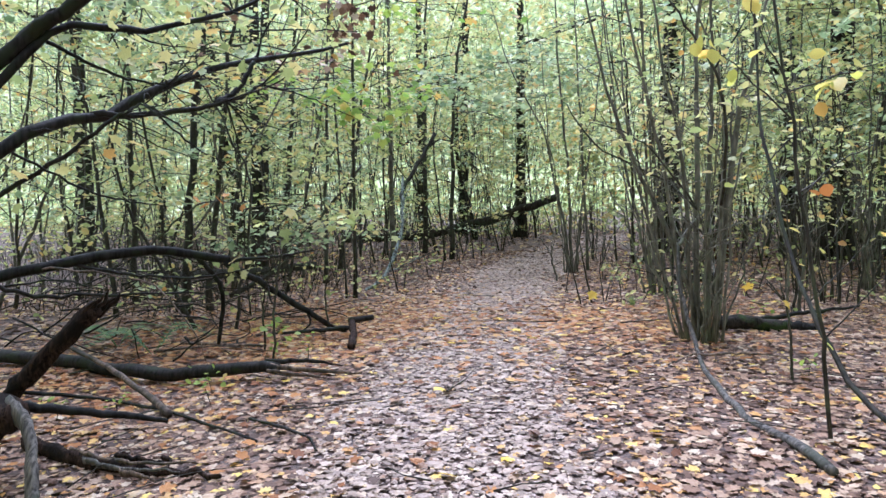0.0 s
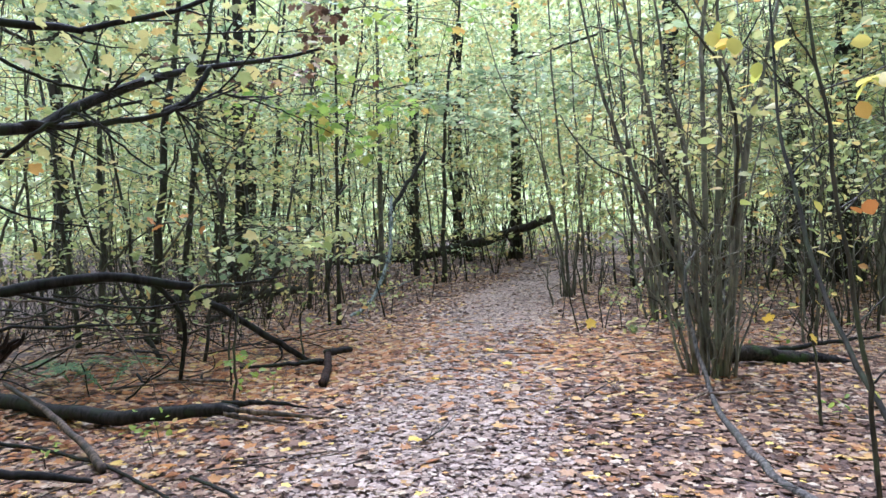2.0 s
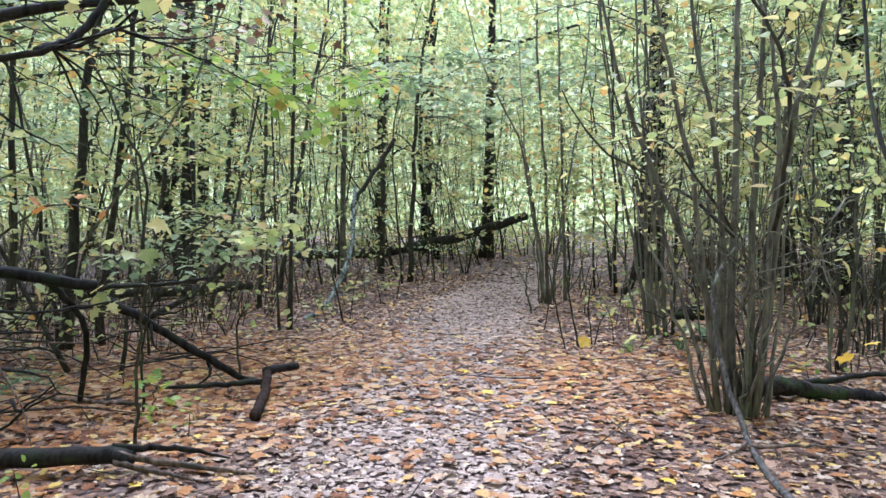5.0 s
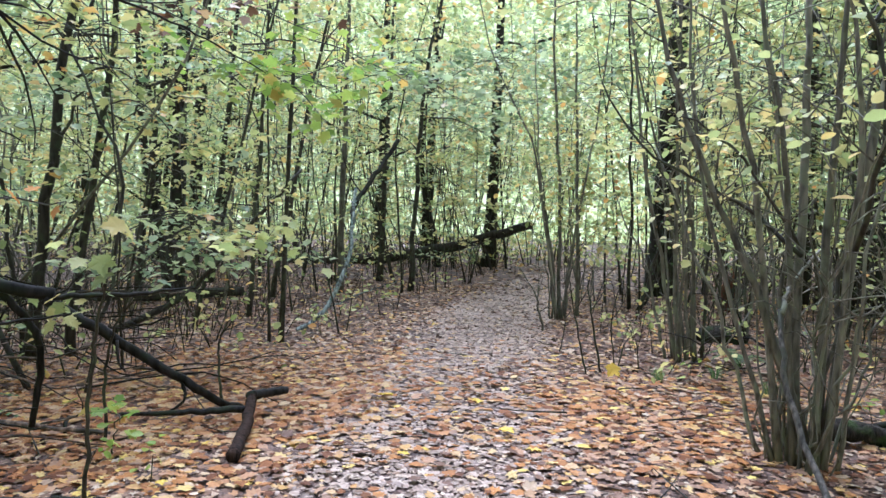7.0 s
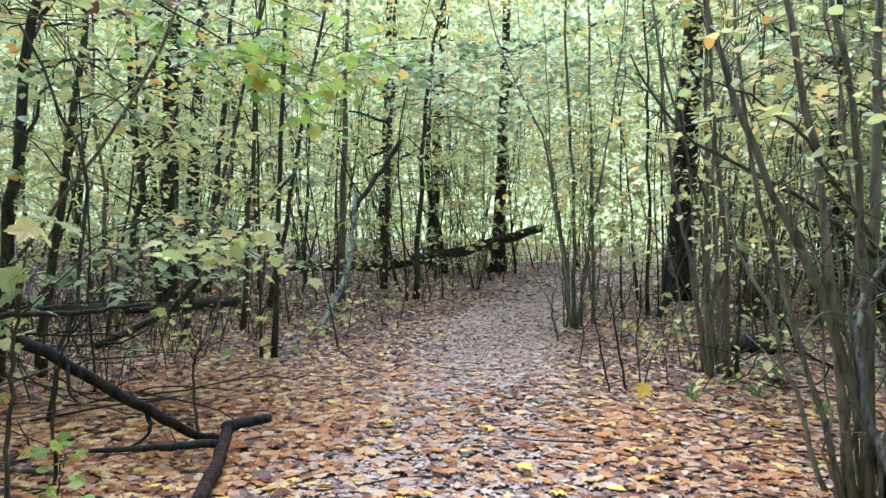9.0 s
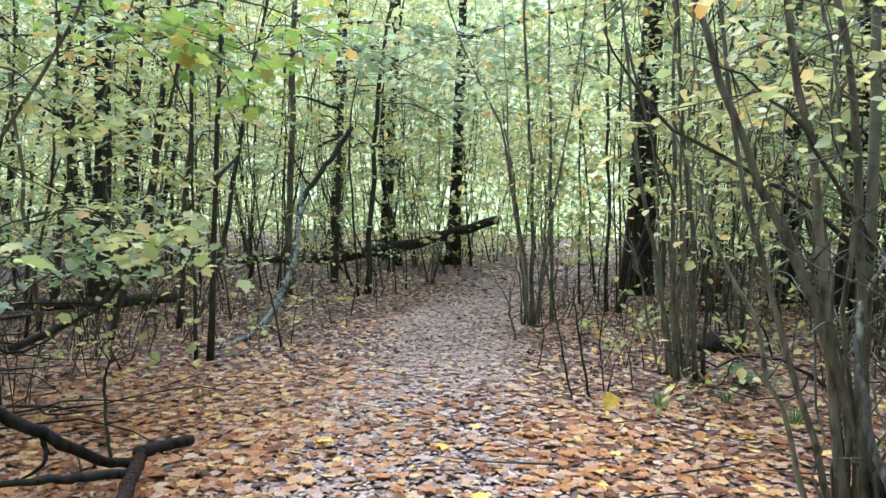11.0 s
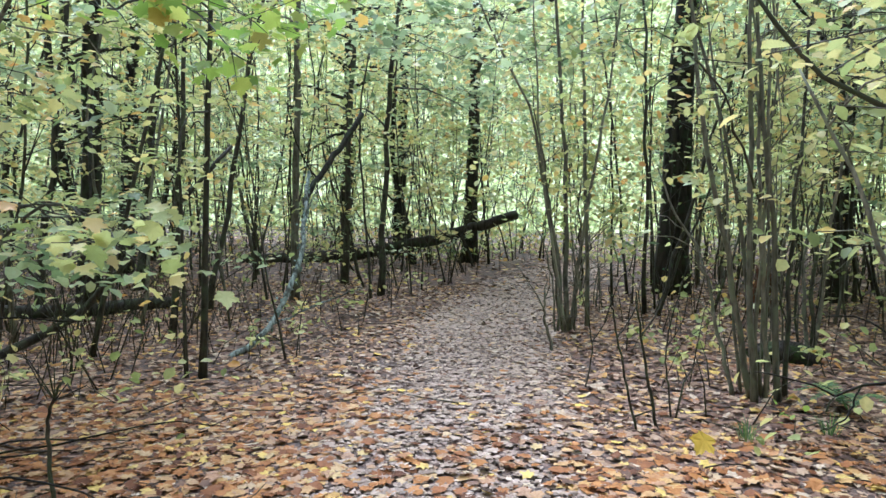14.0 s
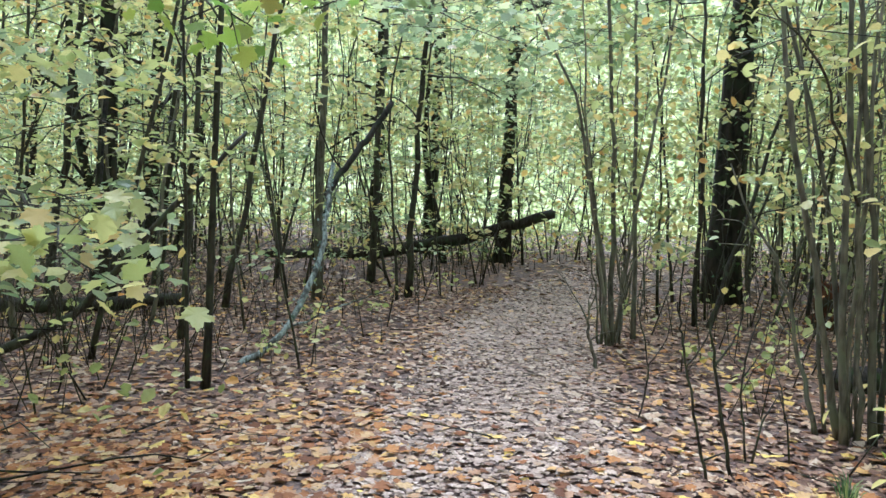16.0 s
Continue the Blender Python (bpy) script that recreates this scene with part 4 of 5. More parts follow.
# ---- leafy branches ----
spray(-1.35, 9.9, 2.38, 0.3, 60, 0.17, BRIGHT, "bright green maple branch hanging over the path's edge", 160, (-3.2, 11.5, 3.2))
spray(-1.5, 10.6, 2.75, 0.38, 80, 0.16, BRIGHT, "bright green maple branch hanging over the path's edge", 161, (-3.2, 12.0, 3.6))
spray(-1.45, 8.65, 1.22, 0.22, 60, 0.13, GREEN, "yellow-green maple branch low beside the path", 162, (-3.0, 9.9, 1.25), start=0.68)
spray(-2.6, 10.3, 1.2, 0.26, 50, 0.13, COOL, "pale green maple branch low beside the path", 390, (-3.9, 10.9, 1.35), start=0.6)
spray(-2.9, 11.4, 1.1, 0.35, 60, 0.12, GREEN, "pale green maple branch low beside the path", 163, (-4.6, 12.0, 1.4))
spray(-2.3, 10.2, 2.7, 0.36, 60, 0.16, BRIGHT, "bright green maple branch hanging over the path's edge", 197, (-3.9, 11.2, 3.4))
spray(-2.7, 9.6, 2.1, 0.3, 40, 0.15, GREEN, "maple branch with green and yellow leaves", 198, (-4.2, 10.4, 2.6))
spray(-0.8, 10.8, 3.0, 0.36, 60, 0.16, BRIGHT, "bright green maple branch hanging over the path's edge", 199, (-3.2, 12.0, 3.7))
spray(-0.2, 13.5, 3.2, 0.5, 150, 0.14, COOL, "layered pale green maple branch over the path", 164, (-2.6, 14.5, 3.8), flat=0.15)
spray(0.6, 15.5, 3.6, 0.6, 170, 0.15, COOL, "layered pale green maple branch over the path", 165, (2.4, 16.5, 4.5), flat=0.15)
spray(1.3, 10.2, 2.6, 0.35, 40, 0.09, YELLOW, "thin hazel branch with yellow leaves", 166, (2.3, 11.3, 1.6), OVAL)
spray(1.25, 7.6, 2.25, 0.3, 22, 0.085, YELLOW, "thin hazel branch with yellow leaves", 167, (2.3, 8.0, 1.4), OVAL)
spray(2.9, 10.6, 1.25, 0.25, 30, 0.11, YELLOW, "low maple branch with yellow leaves", 168, (3.6, 11.4, 1.4))
spray(1.85, 9.4, 2.2, 0.28, 55, 0.12, YELLOW, "maple branch with pale yellow leaves", 169, (3.4, 10.3, 2.5))
spray(2.6, 9.9, 2.4, 0.35, 60, 0.12, YELLOW, "maple branch with pale yellow leaves", 192, (4.0, 10.6, 2.7))
spray(3.3, 11.2, 2.6, 0.4, 80, 0.12, YELLOW, "maple branch with pale yellow leaves", 193, (4.9, 12.0, 2.9))
spray(3.0, 12.6, 3.3, 0.5, 90, 0.12, COOL, "maple branch with pale green leaves", 194, (5.0, 13.4, 3.4))
bent = thing("leafy_branch", 2.35, 8.1, 1.4, "dark arching hazel branch with a few pale leaves", "branch", "leafy branches over the path")
limb(bent, "shoot", [(2.35, 8.1, 1.35), (2.03, 8.3, 1.67), (1.75, 8.3, 1.81), (1.29, 8.3, 2.09), (1.0, 8.3, 2.54)], 0.016, 0.006, BARK, 195, 7, 0.006)
rng_b = np.random.default_rng(196)
pb = np.vstack([np.array([(1.02, 8.35, 2.5), (0.9, 8.3, 2.52), (1.3, 8.3, 2.05)]), rng_b.normal(0, 1, (12, 3)) * (0.35, 0.12, 0.12) + (1.5, 8.3, 1.98)])
single_leaves(bent, pb, 0.09, OVAL, YELLOW, rng_b)
spray(-2.4, 8.2, 2.75, 0.35, 40, 0.14, GREEN, "maple branch with green and brown leaves", 170, (-4.2, 8.6, 3.2))
spray(-3.2, 9.4, 2.6, 0.5, 60, 0.13, GREEN, "maple branch with green and brown leaves", 171, (-4.6, 10.0, 3.4))
spray(-0.4, 9.6, 3.9, 0.5, 80, 0.13, BRIGHT, "maple branch high over the path", 172, (-2.6, 10.5, 4.2))
spray(-2.13, 6.9, 1.52, 0.05, 5, 0.12, ORANGE, "twig with a few orange maple leaves", 173, (-3.3, 7.1, 1.1))
spray(-1.9, 8.4, 2.85, 0.35, 36, 0.13, LITTER, "maple branch with withered brown leaves", 190, (-4.2, 8.7, 3.3))
spray(-1.2, 8.9, 3.0, 0.3, 30, 0.13, LITTER, "maple branch with withered brown leaves", 191, (-4.2, 9.0, 3.5))
spray(-2.1, 7.5, 0.16, 0.12, 16, 0.12, BRIGHT, "small green maple seedling among orange leaves", 174, (-2.2, 7.6, -0.16), r=0.006, start=0.7)


spray(0.3, 16.5, 4.6, 0.7, 190, 0.15, COOL, "layered pale green maple branch over the path", 175, (-1.6, 18.0, 4.2), flat=0.15)
spray(1.6, 19.0, 4.4, 0.8, 190, 0.16, COOL, "layered pale green maple branch over the path", 176, (3.6, 19.6, 5.2), flat=0.15)
spray(1.0, 21.0, 5.4, 0.9, 200, 0.17, COOL, "layered pale green maple branch over the path", 177, (-0.6, 22.4, 6.2), flat=0.18)
spray(2.4, 17.4, 5.2, 0.7, 150, 0.15, COOL, "layered pale green maple branch over the path", 178, (3.7, 19.2, 6.2), flat=0.15)
spray(-0.6, 19.6, 3.6, 0.7, 240, 0.15, COOL, "layered pale green maple branch over the path", 400, (-2.6, 19.8, 4.4), flat=0.14)
spray(-0.2, 22.0, 4.2, 0.8, 260, 0.16, COOL, "layered pale green maple branch over the path", 401, (-0.5, 25.4, 4.6), flat=0.14)
spray(-1.5, 16.8, 4.2, 0.7, 220, 0.14, COOL, "layered pale green maple branch over the path", 402, (-3.1, 17.2, 4.6), flat=0.14)
spray(0.9, 20.0, 3.4, 0.7, 160, 0.13, YELLOW, "layered yellow-green maple branch over the path", 403, (2.4, 21.0, 3.9), flat=0.16)
spray(-0.6, 24.4, 3.4, 0.6, 150, 0.17, GREEN, "yellow-green maple branch before a dark trunk", 404, (-2.6, 24.8, 3.7), flat=0.3)
spray(-0.2, 23.6, 5.4, 0.8, 220, 0.17, COOL, "layered pale green maple branch over the path", 405, (-0.45, 25.5, 5.6), flat=0.25)
spray(0.7, 12.5, 4.3, 0.6, 110, 0.12, YELLOW, "yellow-green hazel branch high over the path", 179, (2.4, 12.6, 4.2), OVAL, flat=0.2)


def young_maple(stem, count, size, leaf, label, seed):
    """A thin young maple: a stem from the ground, a few side shoots, leaves at its top."""
    rng = np.random.default_rng(seed)
    x, y = stem[0][:2]
    z = float(lie(x, y))
    ob = thing("young_maple", x, y, z, label, "sapling", "young maples")
    line = [(x, y, z - 0.03), *stem[1:]]
    limb(ob, "stem", line, 0.013, 0.005, BARK, seed, 7, 0.006)
    top = np.array(stem[-1])
    ends = []
    for _ in range(5):
        e = top + rng.normal(0, 1, 3) * (0.2, 0.16, 0.09)
        part("twig", tube([np.array(stem[-2]) * 0.4 + top * 0.6, (top + e) / 2 + (0, 0, 0.03), e], 0.004, 0.002, 4), BARK, ob)
        ends.append(e)
    ends = np.array(ends)
    single_leaves(ob, ends[rng.integers(0, 5, count)] + rng.normal(0, 1, (count, 3)) * (0.07, 0.06, 0.04), size, MAPLE, leaf, rng)


young_maple([(-1.85, 6.75, 0), (-1.75, 6.65, 0.7), (-1.5, 6.4, 1.3)], 14, 0.13, GREEN, "thin young maple with a few pale yellow-green leaves", 391)
young_maple([(-2.45, 7.9, 0), (-2.4, 7.85, 0.5), (-2.2, 7.8, 0.95)], 9, 0.11, COOL, "thin young maple with a few pale green leaves", 392)
young_maple([(-2.0, 8.9, 0), (-2.05, 8.9, 0.35), (-1.95, 8.85, 0.6)], 7, 0.1, YELLOW, "thin young maple with a few yellow leaves", 393)
young_maple([(2.75, 6.3, 0), (2.72, 6.3, 0.45), (2.64, 6.25, 0.76)], 4, 0.12, GOLD, "thin young maple with bright yellow leaves", 394)


def old_stump(x, y, r, h, seed):
    rng = np.random.default_rng(seed)
    z = float(lie(x, y))
    ob = thing("tree_stump", x, y, z, "crumbling reddish-brown rotten tree stump", "stump")
    part("wood", tube(curve_points([(x, y, z - 0.05), (x + 0.02, y, z + h * 0.5), (x + 0.05, y, z + h)], 8, 0.01, rng), r, r * 0.7, 12, 0.35, 0.16, rng), RED_ROT, ob)
    for k in range(7):
        a = k * 0.9
        b = np.array([x + 0.05 + r * 0.6 * math.cos(a), y + r * 0.6 * math.sin(a), z + h * 0.9])
        part("splinter", tube([b, b + (0, 0, 0.1), b + (rng.normal(0, 0.02), 0, rng.uniform(0.12, 0.26))], 0.05, 0.008, 5), RED_ROT, ob)


old_stump(4.5, 17.0, 0.22, 0.6, 395)


# ---- undergrowth ----
def fern(x, y, seed, scale, label, material=LOW):
    rng = np.random.default_rng(seed)
    z = float(lie(x, y))
    ob = thing("fern", x, y, z, label, "fern", "ferns")
    for k in range(7):
        a = rng.uniform(0, 2 * np.pi)
        d = np.array([math.cos(a), math.sin(a), 0])
        line = curve_points([(x, y, z), np.array((x, y, z)) + d * 0.25 * scale + (0, 0, 0.28 * scale), np.array((x, y, z)) + d * 0.62 * scale + (0, 0, 0.2 * scale)], 16)
        side = np.array([-d[1], d[0], 0])
        vs, ts = [tube(line, 0.004, 0.001, 4)], []
        for i in range(3, len(line)):
            w = 0.13 * scale * math.sin(math.pi * (i / len(line)) ** 0.7) + 0.01
            for sg in (-1, 1):
                p = line[i]
                q = p + sg * side * w + d * w * 0.4
                vs.append((np.array([p - d * 0.014, q, p + d * 0.014, p + (0, 0, 0.01)]), np.array([[0, 1, 3], [3, 1, 2]])))
        part("frond", join(vs), material, ob, shade=False)


fern(-3.6, 7.5, 200, 1.1, "dark green fern behind the fallen branch")
fern(-4.3, 7.9, 201, 0.9, "dark green fern behind the fallen branch")
fern(2.9, 11.0, 202, 0.6, "small green fern under the hazel")


def seedlings(name, spots, material, label, seed, size, n=9, h=0.16):
    for k, (x, y) in enumerate(spots):
        rng = np.random.default_rng(seed + k)
        z = float(lie(x, y))
        ob = thing(name, x, y, z, label, "seedling", "green seedlings")
        top = np.array([x + rng.normal(0, 0.04), y, z + h * rng.uniform(0.7, 1.3)])
        part("stem", tube(curve_points([(x, y, z - 0.01), (np.array([x, y, z]) + top) / 2, top], 4), 0.004, 0.002, 5), BARK, ob)
        p = top + rng.normal(0, 1, (n, 3)) * (0.08, 0.08, 0.045)
        part("leaves", leaves(p, size, OVAL, rng, 0.4, 0.3), material, ob, shade=False)


seedlings("green_seedling", [(-2.1, 6.0), (-1.9, 5.6), (-2.6, 5.4), (-1.55, 6.9), (-2.2, 7.3), (2.9, 6.4), (2.2, 10.3), (3.3, 9.0), (-3.0, 5.2)], BRIGHT, "small green seedling among fallen leaves", 210, 0.055)
seedlings("bramble", [(-2.3, 12.9), (-2.0, 13.4), (-3.3, 11.2), (-2.5, 14.8), (2.2, 12.6), (1.7, 13.2), (3.1, 12.2), (1.9, 12.0), (2.6, 13.6), (-3.8, 11.0), (-1.9, 15.6), (1.6, 16.0)], GREEN, "low pale green bramble shoot", 230, 0.08, 16, 0.3)


def tuft(x, y, seed):
    rng = np.random.default_rng(seed)
    z = float(lie(x, y))
    ob = thing("grass_tuft", x, y, z, "small green grass tuft among fallen leaves", "grass", "grass tufts")
    blades = []
    for _ in range(34):
        a, h = rng.uniform(0, 6.28), rng.uniform(0.08, 0.17)
        d, sd = np.array([math.cos(a), math.sin(a), 0]), np.array([-math.sin(a), math.cos(a), 0]) * 0.004
        b = np.array([x, y, z]) + d * rng.uniform(0, 0.05)
        m, t = b + d * 0.03 + (0, 0, h * 0.7), b + d * rng.uniform(0.05, 0.12) + (0, 0, h)
        blades.append((np.array([b - sd, b + sd, m + sd, m - sd, t]), np.array([[0, 1, 2], [0, 2, 3], [3, 2, 4]])))
    tagged(part("grass", join(blades), LOW, ob, shade=False), kind="stuff")


tuft(2.48, 10.4, 320)
tuft(2.82, 9.9, 321)
tuft(1.9, 10.3, 322)


def leaf_thing(x, y, z, size, material, label, tilt, seed):
    ob = whole("maple_leaf", leaves(np.zeros((1, 3)), size, FINE, np.random.default_rng(seed), 0.0, 0), material, label, "leaf", "single bright leaves", shade=False)
    ob.matrix_world = pose(x, y, z, *tilt)


leaf_thing(1.33, 9.35, 0.28, 0.22, GOLD, "large bright yellow maple leaf propped on the ground", (60, 0, 0), 250)
leaf_thing(0.42, 8.1, 0.05, 0.15, GOLD, "yellow maple leaf lying on the path", (5, 4, 0), 251)
leaf_thing(0.0, 5.6, 0.05, 0.13, GOLD, "yellow maple leaf lying on the path", (5, 4, 40), 252)
leaf_thing(1.5, 6.3, 0.05, 0.14, GOLD, "yellow maple leaf lying on the path", (8, 4, 80), 253)
leaf_thing(-1.5, 5.1, 0.0, 0.15, ORANGE, "orange maple leaf on the ground", (8, 4, 120), 254)
leaf_thing(-0.6, 8.9, 0.04, 0.15, GOLD, "yellow maple leaf lying on the path", (8, 4, 160), 255)


def brush():
    """Thin dead shoots and brambles standing in the undergrowth, off the path."""
    rng = np.random.default_rng(300)
    made = []
    while len(made) < 1700:
        y = 10.5 + 20 * rng.uniform()
        x = rng.uniform(-0.6, 0.6) * (y + 7) + 0.5
        off = x - float(path_x(y))
        if abs(off) < 1.5 + (1.2 if off < 0 and y < 12.5 else 0) + (1.3 if off > 0 and y > 18 else 0):
            continue
        z = float(lie(x, y))
        h = rng.uniform(0.25, 1.3) * (0.6 if y < 11 else 1)
        d = rng.normal(0, 0.45, 2) * h
        made.append(tube([(x, y, z - 0.02), (x + d[0] * 0.3, y + d[1] * 0.3, z + h * 0.55), (x + d[0], y + d[1], z + h)], rng.uniform(0.003, 0.009), 0.002, 4))
    for _ in range(380):
        y = rng.uniform(9.6, 16)
        x = rng.uniform(-0.62 * y - 1.5, -3.3)
        z, h = float(lie(x, y)), rng.uniform(0.4, 1.7)
        d = rng.normal(0, 0.5, 2) * h
        made.append(tube([(x, y, z - 0.02), (x + d[0] * 0.35, y + d[1] * 0.35, z + h * 0.55), (x + d[0], y + d[1], z + h)], rng.uniform(0.003, 0.01), 0.002, 4))
    return join(made)


whole("undergrowth", brush(), BARK, "thin dead shoots and brambles standing beside the path", "undergrowth", kind="stuff")
rng_l = np.random.default_rng(301)
ly = 9 + 22 * rng_l.uniform(0, 1, 11000)
lx = rng_l.uniform(-0.6, 0.6, 11000) * (ly + 7) + 0.5
okl = (np.abs(lx - path_x(ly)) > 1.7 + 1.2 * (ly > 18)) & (np.sin(lx * 2.3 + 1) * np.sin(ly * 1.9) + rng_l.normal(0, 0.35, 11000) > 0.1)
lx, ly = lx[okl], ly[okl]
lz = lie(lx, ly) + 0.1 + rng_l.gamma(1.6, 0.28, len(lx))
whole("undergrowth_leaves", leaves(np.stack([lx, ly, lz], 1), 0.09, MID, rng_l, 0.5, 0.2), GREEN, "small green leaves of brambles and seedlings", "undergrowth", kind="stuff", shade=False)


def twigs_lying():
    rng = np.random.default_rng(302)
    out = []
    for _ in range(220):
        y = 1.5 + 15 * rng.uniform()
        x = rng.uniform(-0.55, 0.55) * (y + 6) + 0.4
        if abs(x - float(path_x(y))) < 0.9 and rng.uniform() < 0.75:
            continue
        a, l = rng.uniform(0, np.pi), rng.uniform(0.15, 0.9)
        p = [(x + k * l * math.cos(a) + rng.normal(0, 0.02), y + k * l * math.sin(a), float(lie(x, y)) + 0.035 + rng.uniform(0, 0.03)) for k in (-0.5, 0, 0.5)]
        out.append(tube(p, rng.uniform(0.003, 0.008), 0.002, 5))
    return join(out)


whole("fallen_twigs", twigs_lying(), BARK, "thin dark twigs scattered on the fallen leaves", "twigs", kind="stuff")


# ---- the rest of the wood ----
def wood():
    """Slender stems, thicker further off, none on the path."""
    rng = np.random.default_rng(77)
    placed = []
    while len(placed) < 320:
        y = 9 + 29 * rng.uniform() ** 0.9
        x = rng.uniform(-0.62, 0.62) * (y + 6) + 0.6
        px = float(path_x(y))
        gap = 1.9 + (1.3 if x > px and 18 < y < 24 else 0)
        if abs(x - px) < gap or (0 < x < 4.4 and y < 15.0) or (-3.4 < x < 0 and y < 13):
            continue
        if -7 < x < -0.5 and 15 < y < 30 and rng.uniform() < 0.55:
            continue
        if any((x - a) ** 2 + (y - b) ** 2 < 0.06 for a, b in placed):
            continue
        placed.append((x, y))
        h = rng.uniform(0.75, 1.05) * min(9.5, 2.4 + 0.34 * y)
        lean = rng.normal(0, 0.6) if rng.uniform() < 0.6 else rng.normal(0, 2.0)
        t = (x + lean, y + rng.normal(0, 0.5), h)
        big = rng.uniform() < 0.045 and y > 17
        r = rng.uniform(0.06, 0.11) if big else rng.uniform(0.011, 0.034)
        far = y > 19
        sapling((x, y), t, r, "slender dark-stemmed young tree with yellow-green leaves", 1000 + len(placed), (rng.normal(0, 0.42), rng.normal(0, 0.25)),
                (GREEN, COOL, COOL, GREEN, YELLOW)[len(placed) % 5], (330 if x < 0 else 400) if far else (270 if x < 0 else 330), 0.12 if far else 0.22, 1.0, 0.15 if far else 0.11, FAR if far else MID,
                TRUNK if big else (BARK if rng.uniform() < 0.6 else HAZEL), branches=9, bulk=y > 26)


wood()
# denser growth beyond the hazels
rng_r = np.random.default_rng(78)
for k in range(42):
    yy = rng_r.uniform(12.5, 25)
    xx = rng_r.uniform(4.3, 4.6 + 0.45 * (yy - 4))
    sapling((xx, yy), (xx + rng_r.normal(0, 0.5), yy + rng_r.normal(0, 0.4), rng_r.uniform(4.5, 7.5)), rng_r.uniform(0.012, 0.04), "slender dark-stemmed young tree with yellow-green leaves", 1500 + k,
            (rng_r.normal(0, 0.2), 0), (GREEN, COOL, YELLOW, GREEN)[k % 4], 260, 0.42, 1.0, 0.12, MID, BARK if k % 2 else HAZEL, branches=9)


# unseen trees added beside and behind the walk's start, also to shade the foreground
rng_s = np.random.default_rng(79)
for k in range(60):
    a = rng_s.uniform(math.pi * 0.93, math.pi * 2.07)
    d = rng_s.uniform(5.5, 14)
    xx, yy = 0.7 + d * math.cos(a), 3.0 + d * math.sin(a) * 0.8
    if abs(xx - 0.7) < 1.6:
        continue
    sapling((xx, yy), (xx + rng_s.normal(0, 0.6), yy + rng_s.normal(0, 0.5), rng_s.uniform(5, 8.5)), rng_s.uniform(0.02, 0.06), "slender dark-stemmed young tree with yellow-green leaves", 1700 + k,
            (rng_s.normal(0, 0.2), 0), (GREEN, COOL, YELLOW, GREEN)[k % 4], 520, 0.25, 1.2, 0.15, FAR, BARK if k % 2 else HAZEL, branches=7, bulk=True)
# dense crowns above the view, added to shade the ground at both sides
for k, (xx, yy) in enumerate(((-6.6, 5.2), (-7.4, 8.2), (-6.2, 11.2), (6.4, 6.0), (6.0, 8.6), (7.6, 10.6))):
    sapling((xx, yy), (xx + rng_s.normal(0, 0.4), yy, 9.0), 0.05, "slender dark-stemmed young tree with yellow-green leaves", 1790 + k, (0.1, 0), COOL, 2600 if xx < 0 else 1200, 0.48, 1.5, 0.14, MID, BARK, branches=9, bulk=True)
for k in range(280):
    yy = rng_s.uniform(17, 36)
    xx = rng_s.uniform(-0.4, 0.42) * yy
    if abs(xx - float(path_x(yy))) < 1.6:
        continue
    sapling((xx, yy), (xx + rng_s.normal(0, 0.8), yy, rng_s.uniform(5, 9)), rng_s.uniform(0.008, 0.028), "", 1900 + k, (rng_s.normal(0, 0.35), 0), (GREEN, YELLOW, COOL)[k % 3], 90, 0.15, 0.9, 0.15, FAR, branches=6, bulk=True)
whole("distant_saplings", join(BULK_STEMS), BARK, "slender dark stems of the wood further off", "trees", kind="stuff")
for m in (GREEN, COOL, YELLOW):
    whole("distant_crowns", join(BULK_LEAVES[m.name]), m, "yellow-green leaves of the young trees further off", "foliage", kind="stuff", shade=False)


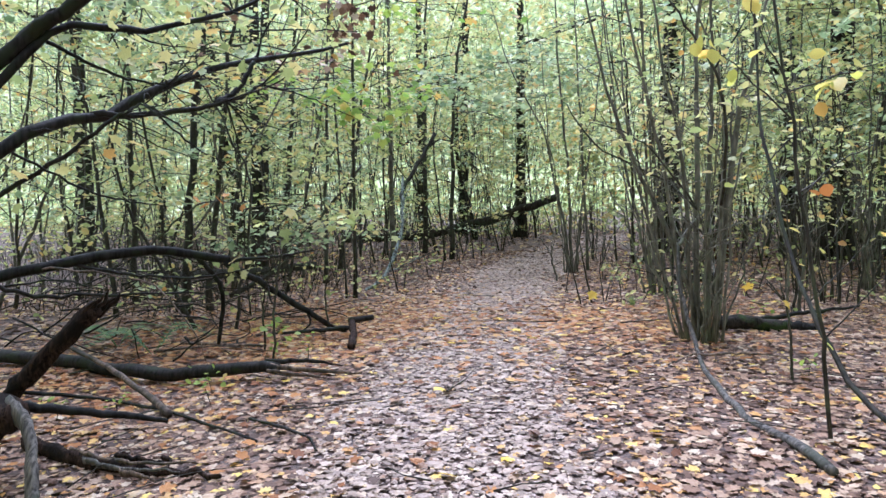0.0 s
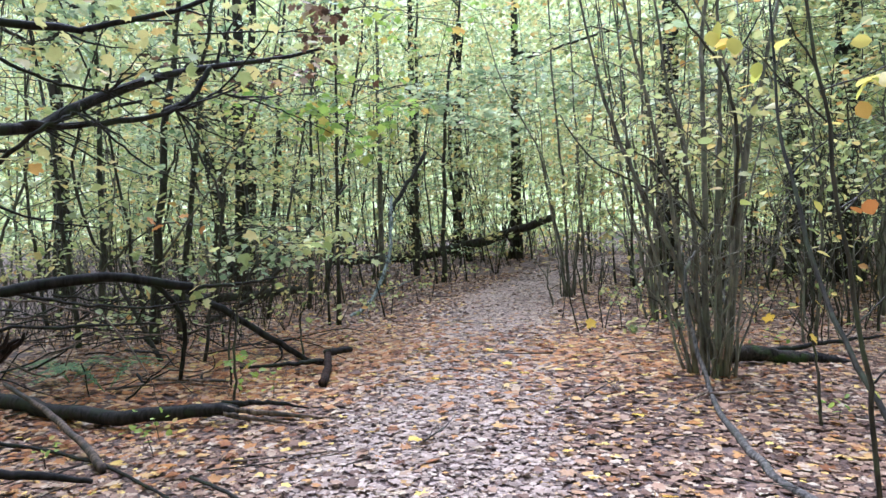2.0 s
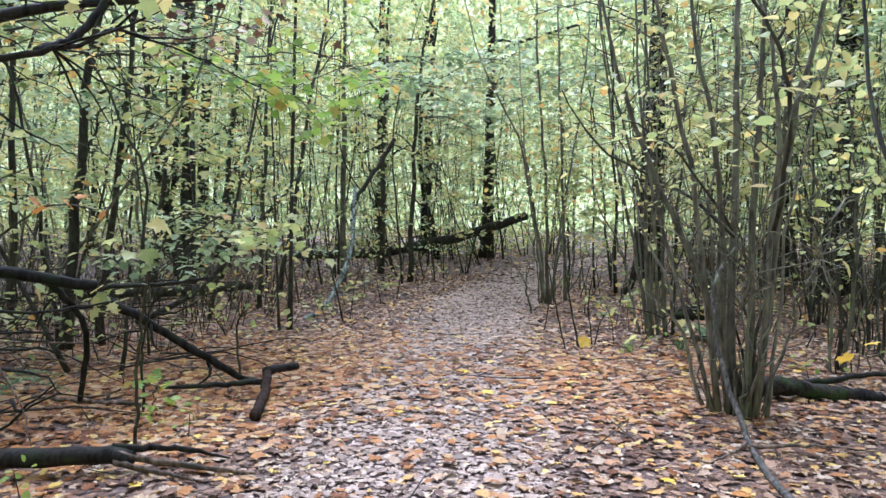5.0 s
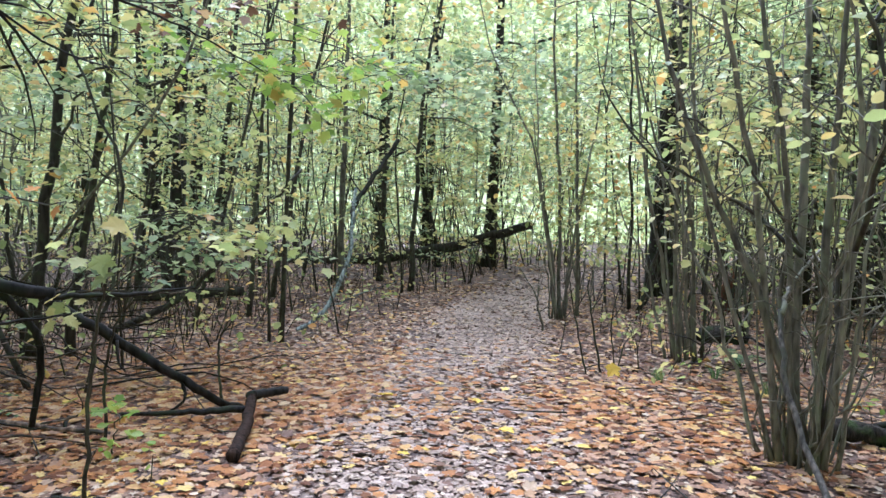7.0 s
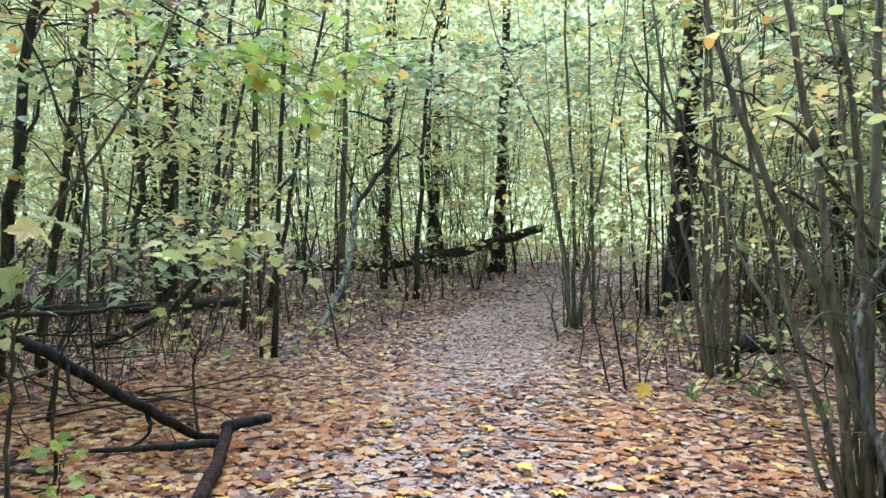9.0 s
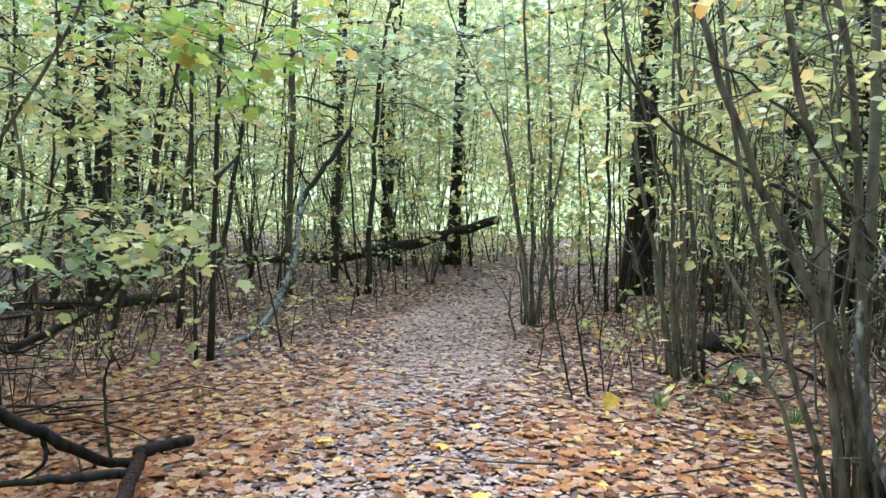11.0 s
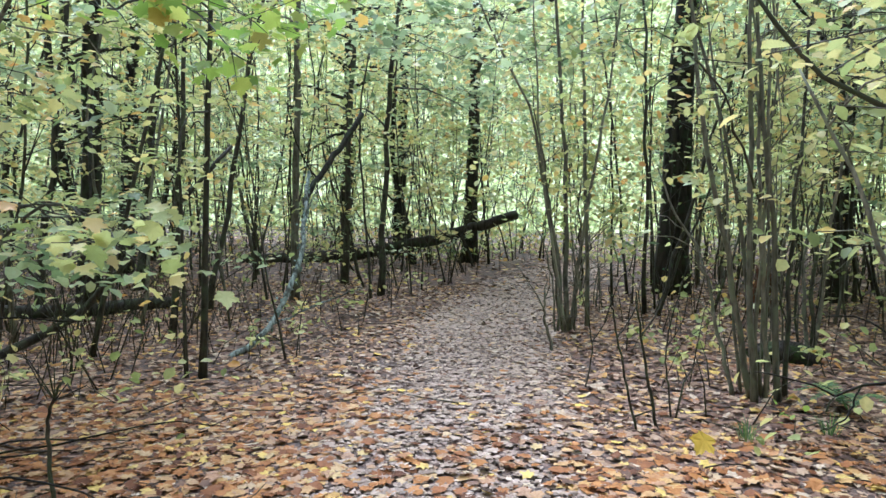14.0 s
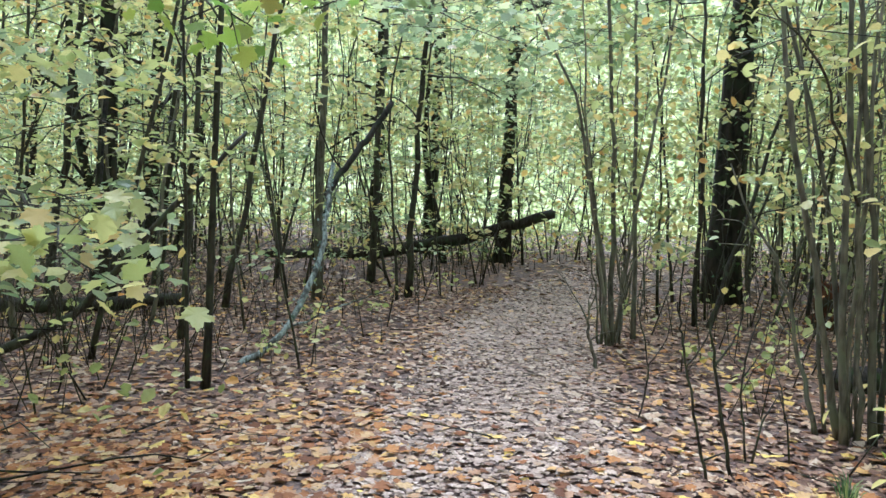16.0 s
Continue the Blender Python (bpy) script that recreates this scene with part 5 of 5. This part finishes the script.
def far_leaves(count, seed, y0, y1, size, z0, z1):
    rng = np.random.default_rng(seed)
    puffs = count // 60
    py = rng.uniform(y0, y1, puffs)
    p = np.stack([rng.uniform(-0.75, 0.75, puffs) * (py + 8), py, rng.uniform(z0, z1, puffs)], 1)
    q = p[rng.integers(0, puffs, count)] + rng.normal(0, 1, (count, 3)) * (0.9, 0.9, 0.35)
    return leaves(q, size, FAR, rng, 0.5, 0.2)


for m, k, low_n, high_n, near_n in ((COOL, 400, 2600, 7000, 13000), (GREEN, 410, 4200, 7000, 13000), (YELLOW, 420, 3400, 4000, 8000)):
    geo = join([far_leaves(low_n, k, 28, 50, 0.21, 0.5, 4), far_leaves(high_n, k + 1, 30, 52, 0.24, 4, 14), far_leaves(near_n, k + 2, 19, 31, 0.15, 3.2, 9.5)])
    if m is GREEN:
        geo = join([geo, far_leaves(9000, 430, 25, 46, 0.18, -0.1, 1.0)])
    whole("distant_foliage", geo, m, "pale autumn foliage of the wood further off", "foliage", kind="stuff", shade=False)


def backdrop():
    m, n, l, b = shader("glowing_leafy_distance")
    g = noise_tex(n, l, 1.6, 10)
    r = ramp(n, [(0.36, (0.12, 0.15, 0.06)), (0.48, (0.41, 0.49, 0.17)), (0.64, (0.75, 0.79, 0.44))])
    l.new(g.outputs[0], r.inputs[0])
    # glows by emission: daylight between far leaves is put into the noise colours
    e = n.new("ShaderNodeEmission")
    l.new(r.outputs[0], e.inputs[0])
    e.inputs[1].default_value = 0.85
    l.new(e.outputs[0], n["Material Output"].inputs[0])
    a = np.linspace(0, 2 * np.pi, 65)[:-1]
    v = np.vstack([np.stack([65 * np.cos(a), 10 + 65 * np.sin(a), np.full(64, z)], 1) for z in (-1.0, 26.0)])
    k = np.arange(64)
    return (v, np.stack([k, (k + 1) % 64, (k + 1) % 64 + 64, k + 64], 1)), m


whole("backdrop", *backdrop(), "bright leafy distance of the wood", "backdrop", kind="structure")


# ---- the topmost fallen leaves along the path, each by itself ----
rng_f = np.random.default_rng(500)
for material, count, size in ((LITTER, 150, 0.095), (LITTER_ORANGE, 110, 0.1), (GOLD, 18, 0.09)):
    fy = rng_f.uniform(2.6, 10.5, count)
    fx = np.clip(rng_f.normal(0, 1.4, count), -3.2, 2.8) + 0.2
    spots = np.stack([fx, fy, lie(fx, fy) + 0.03], 1)
    single_leaves(litter_ob, spots, size, MAPLE, material, rng_f, 0.2, 0.0)
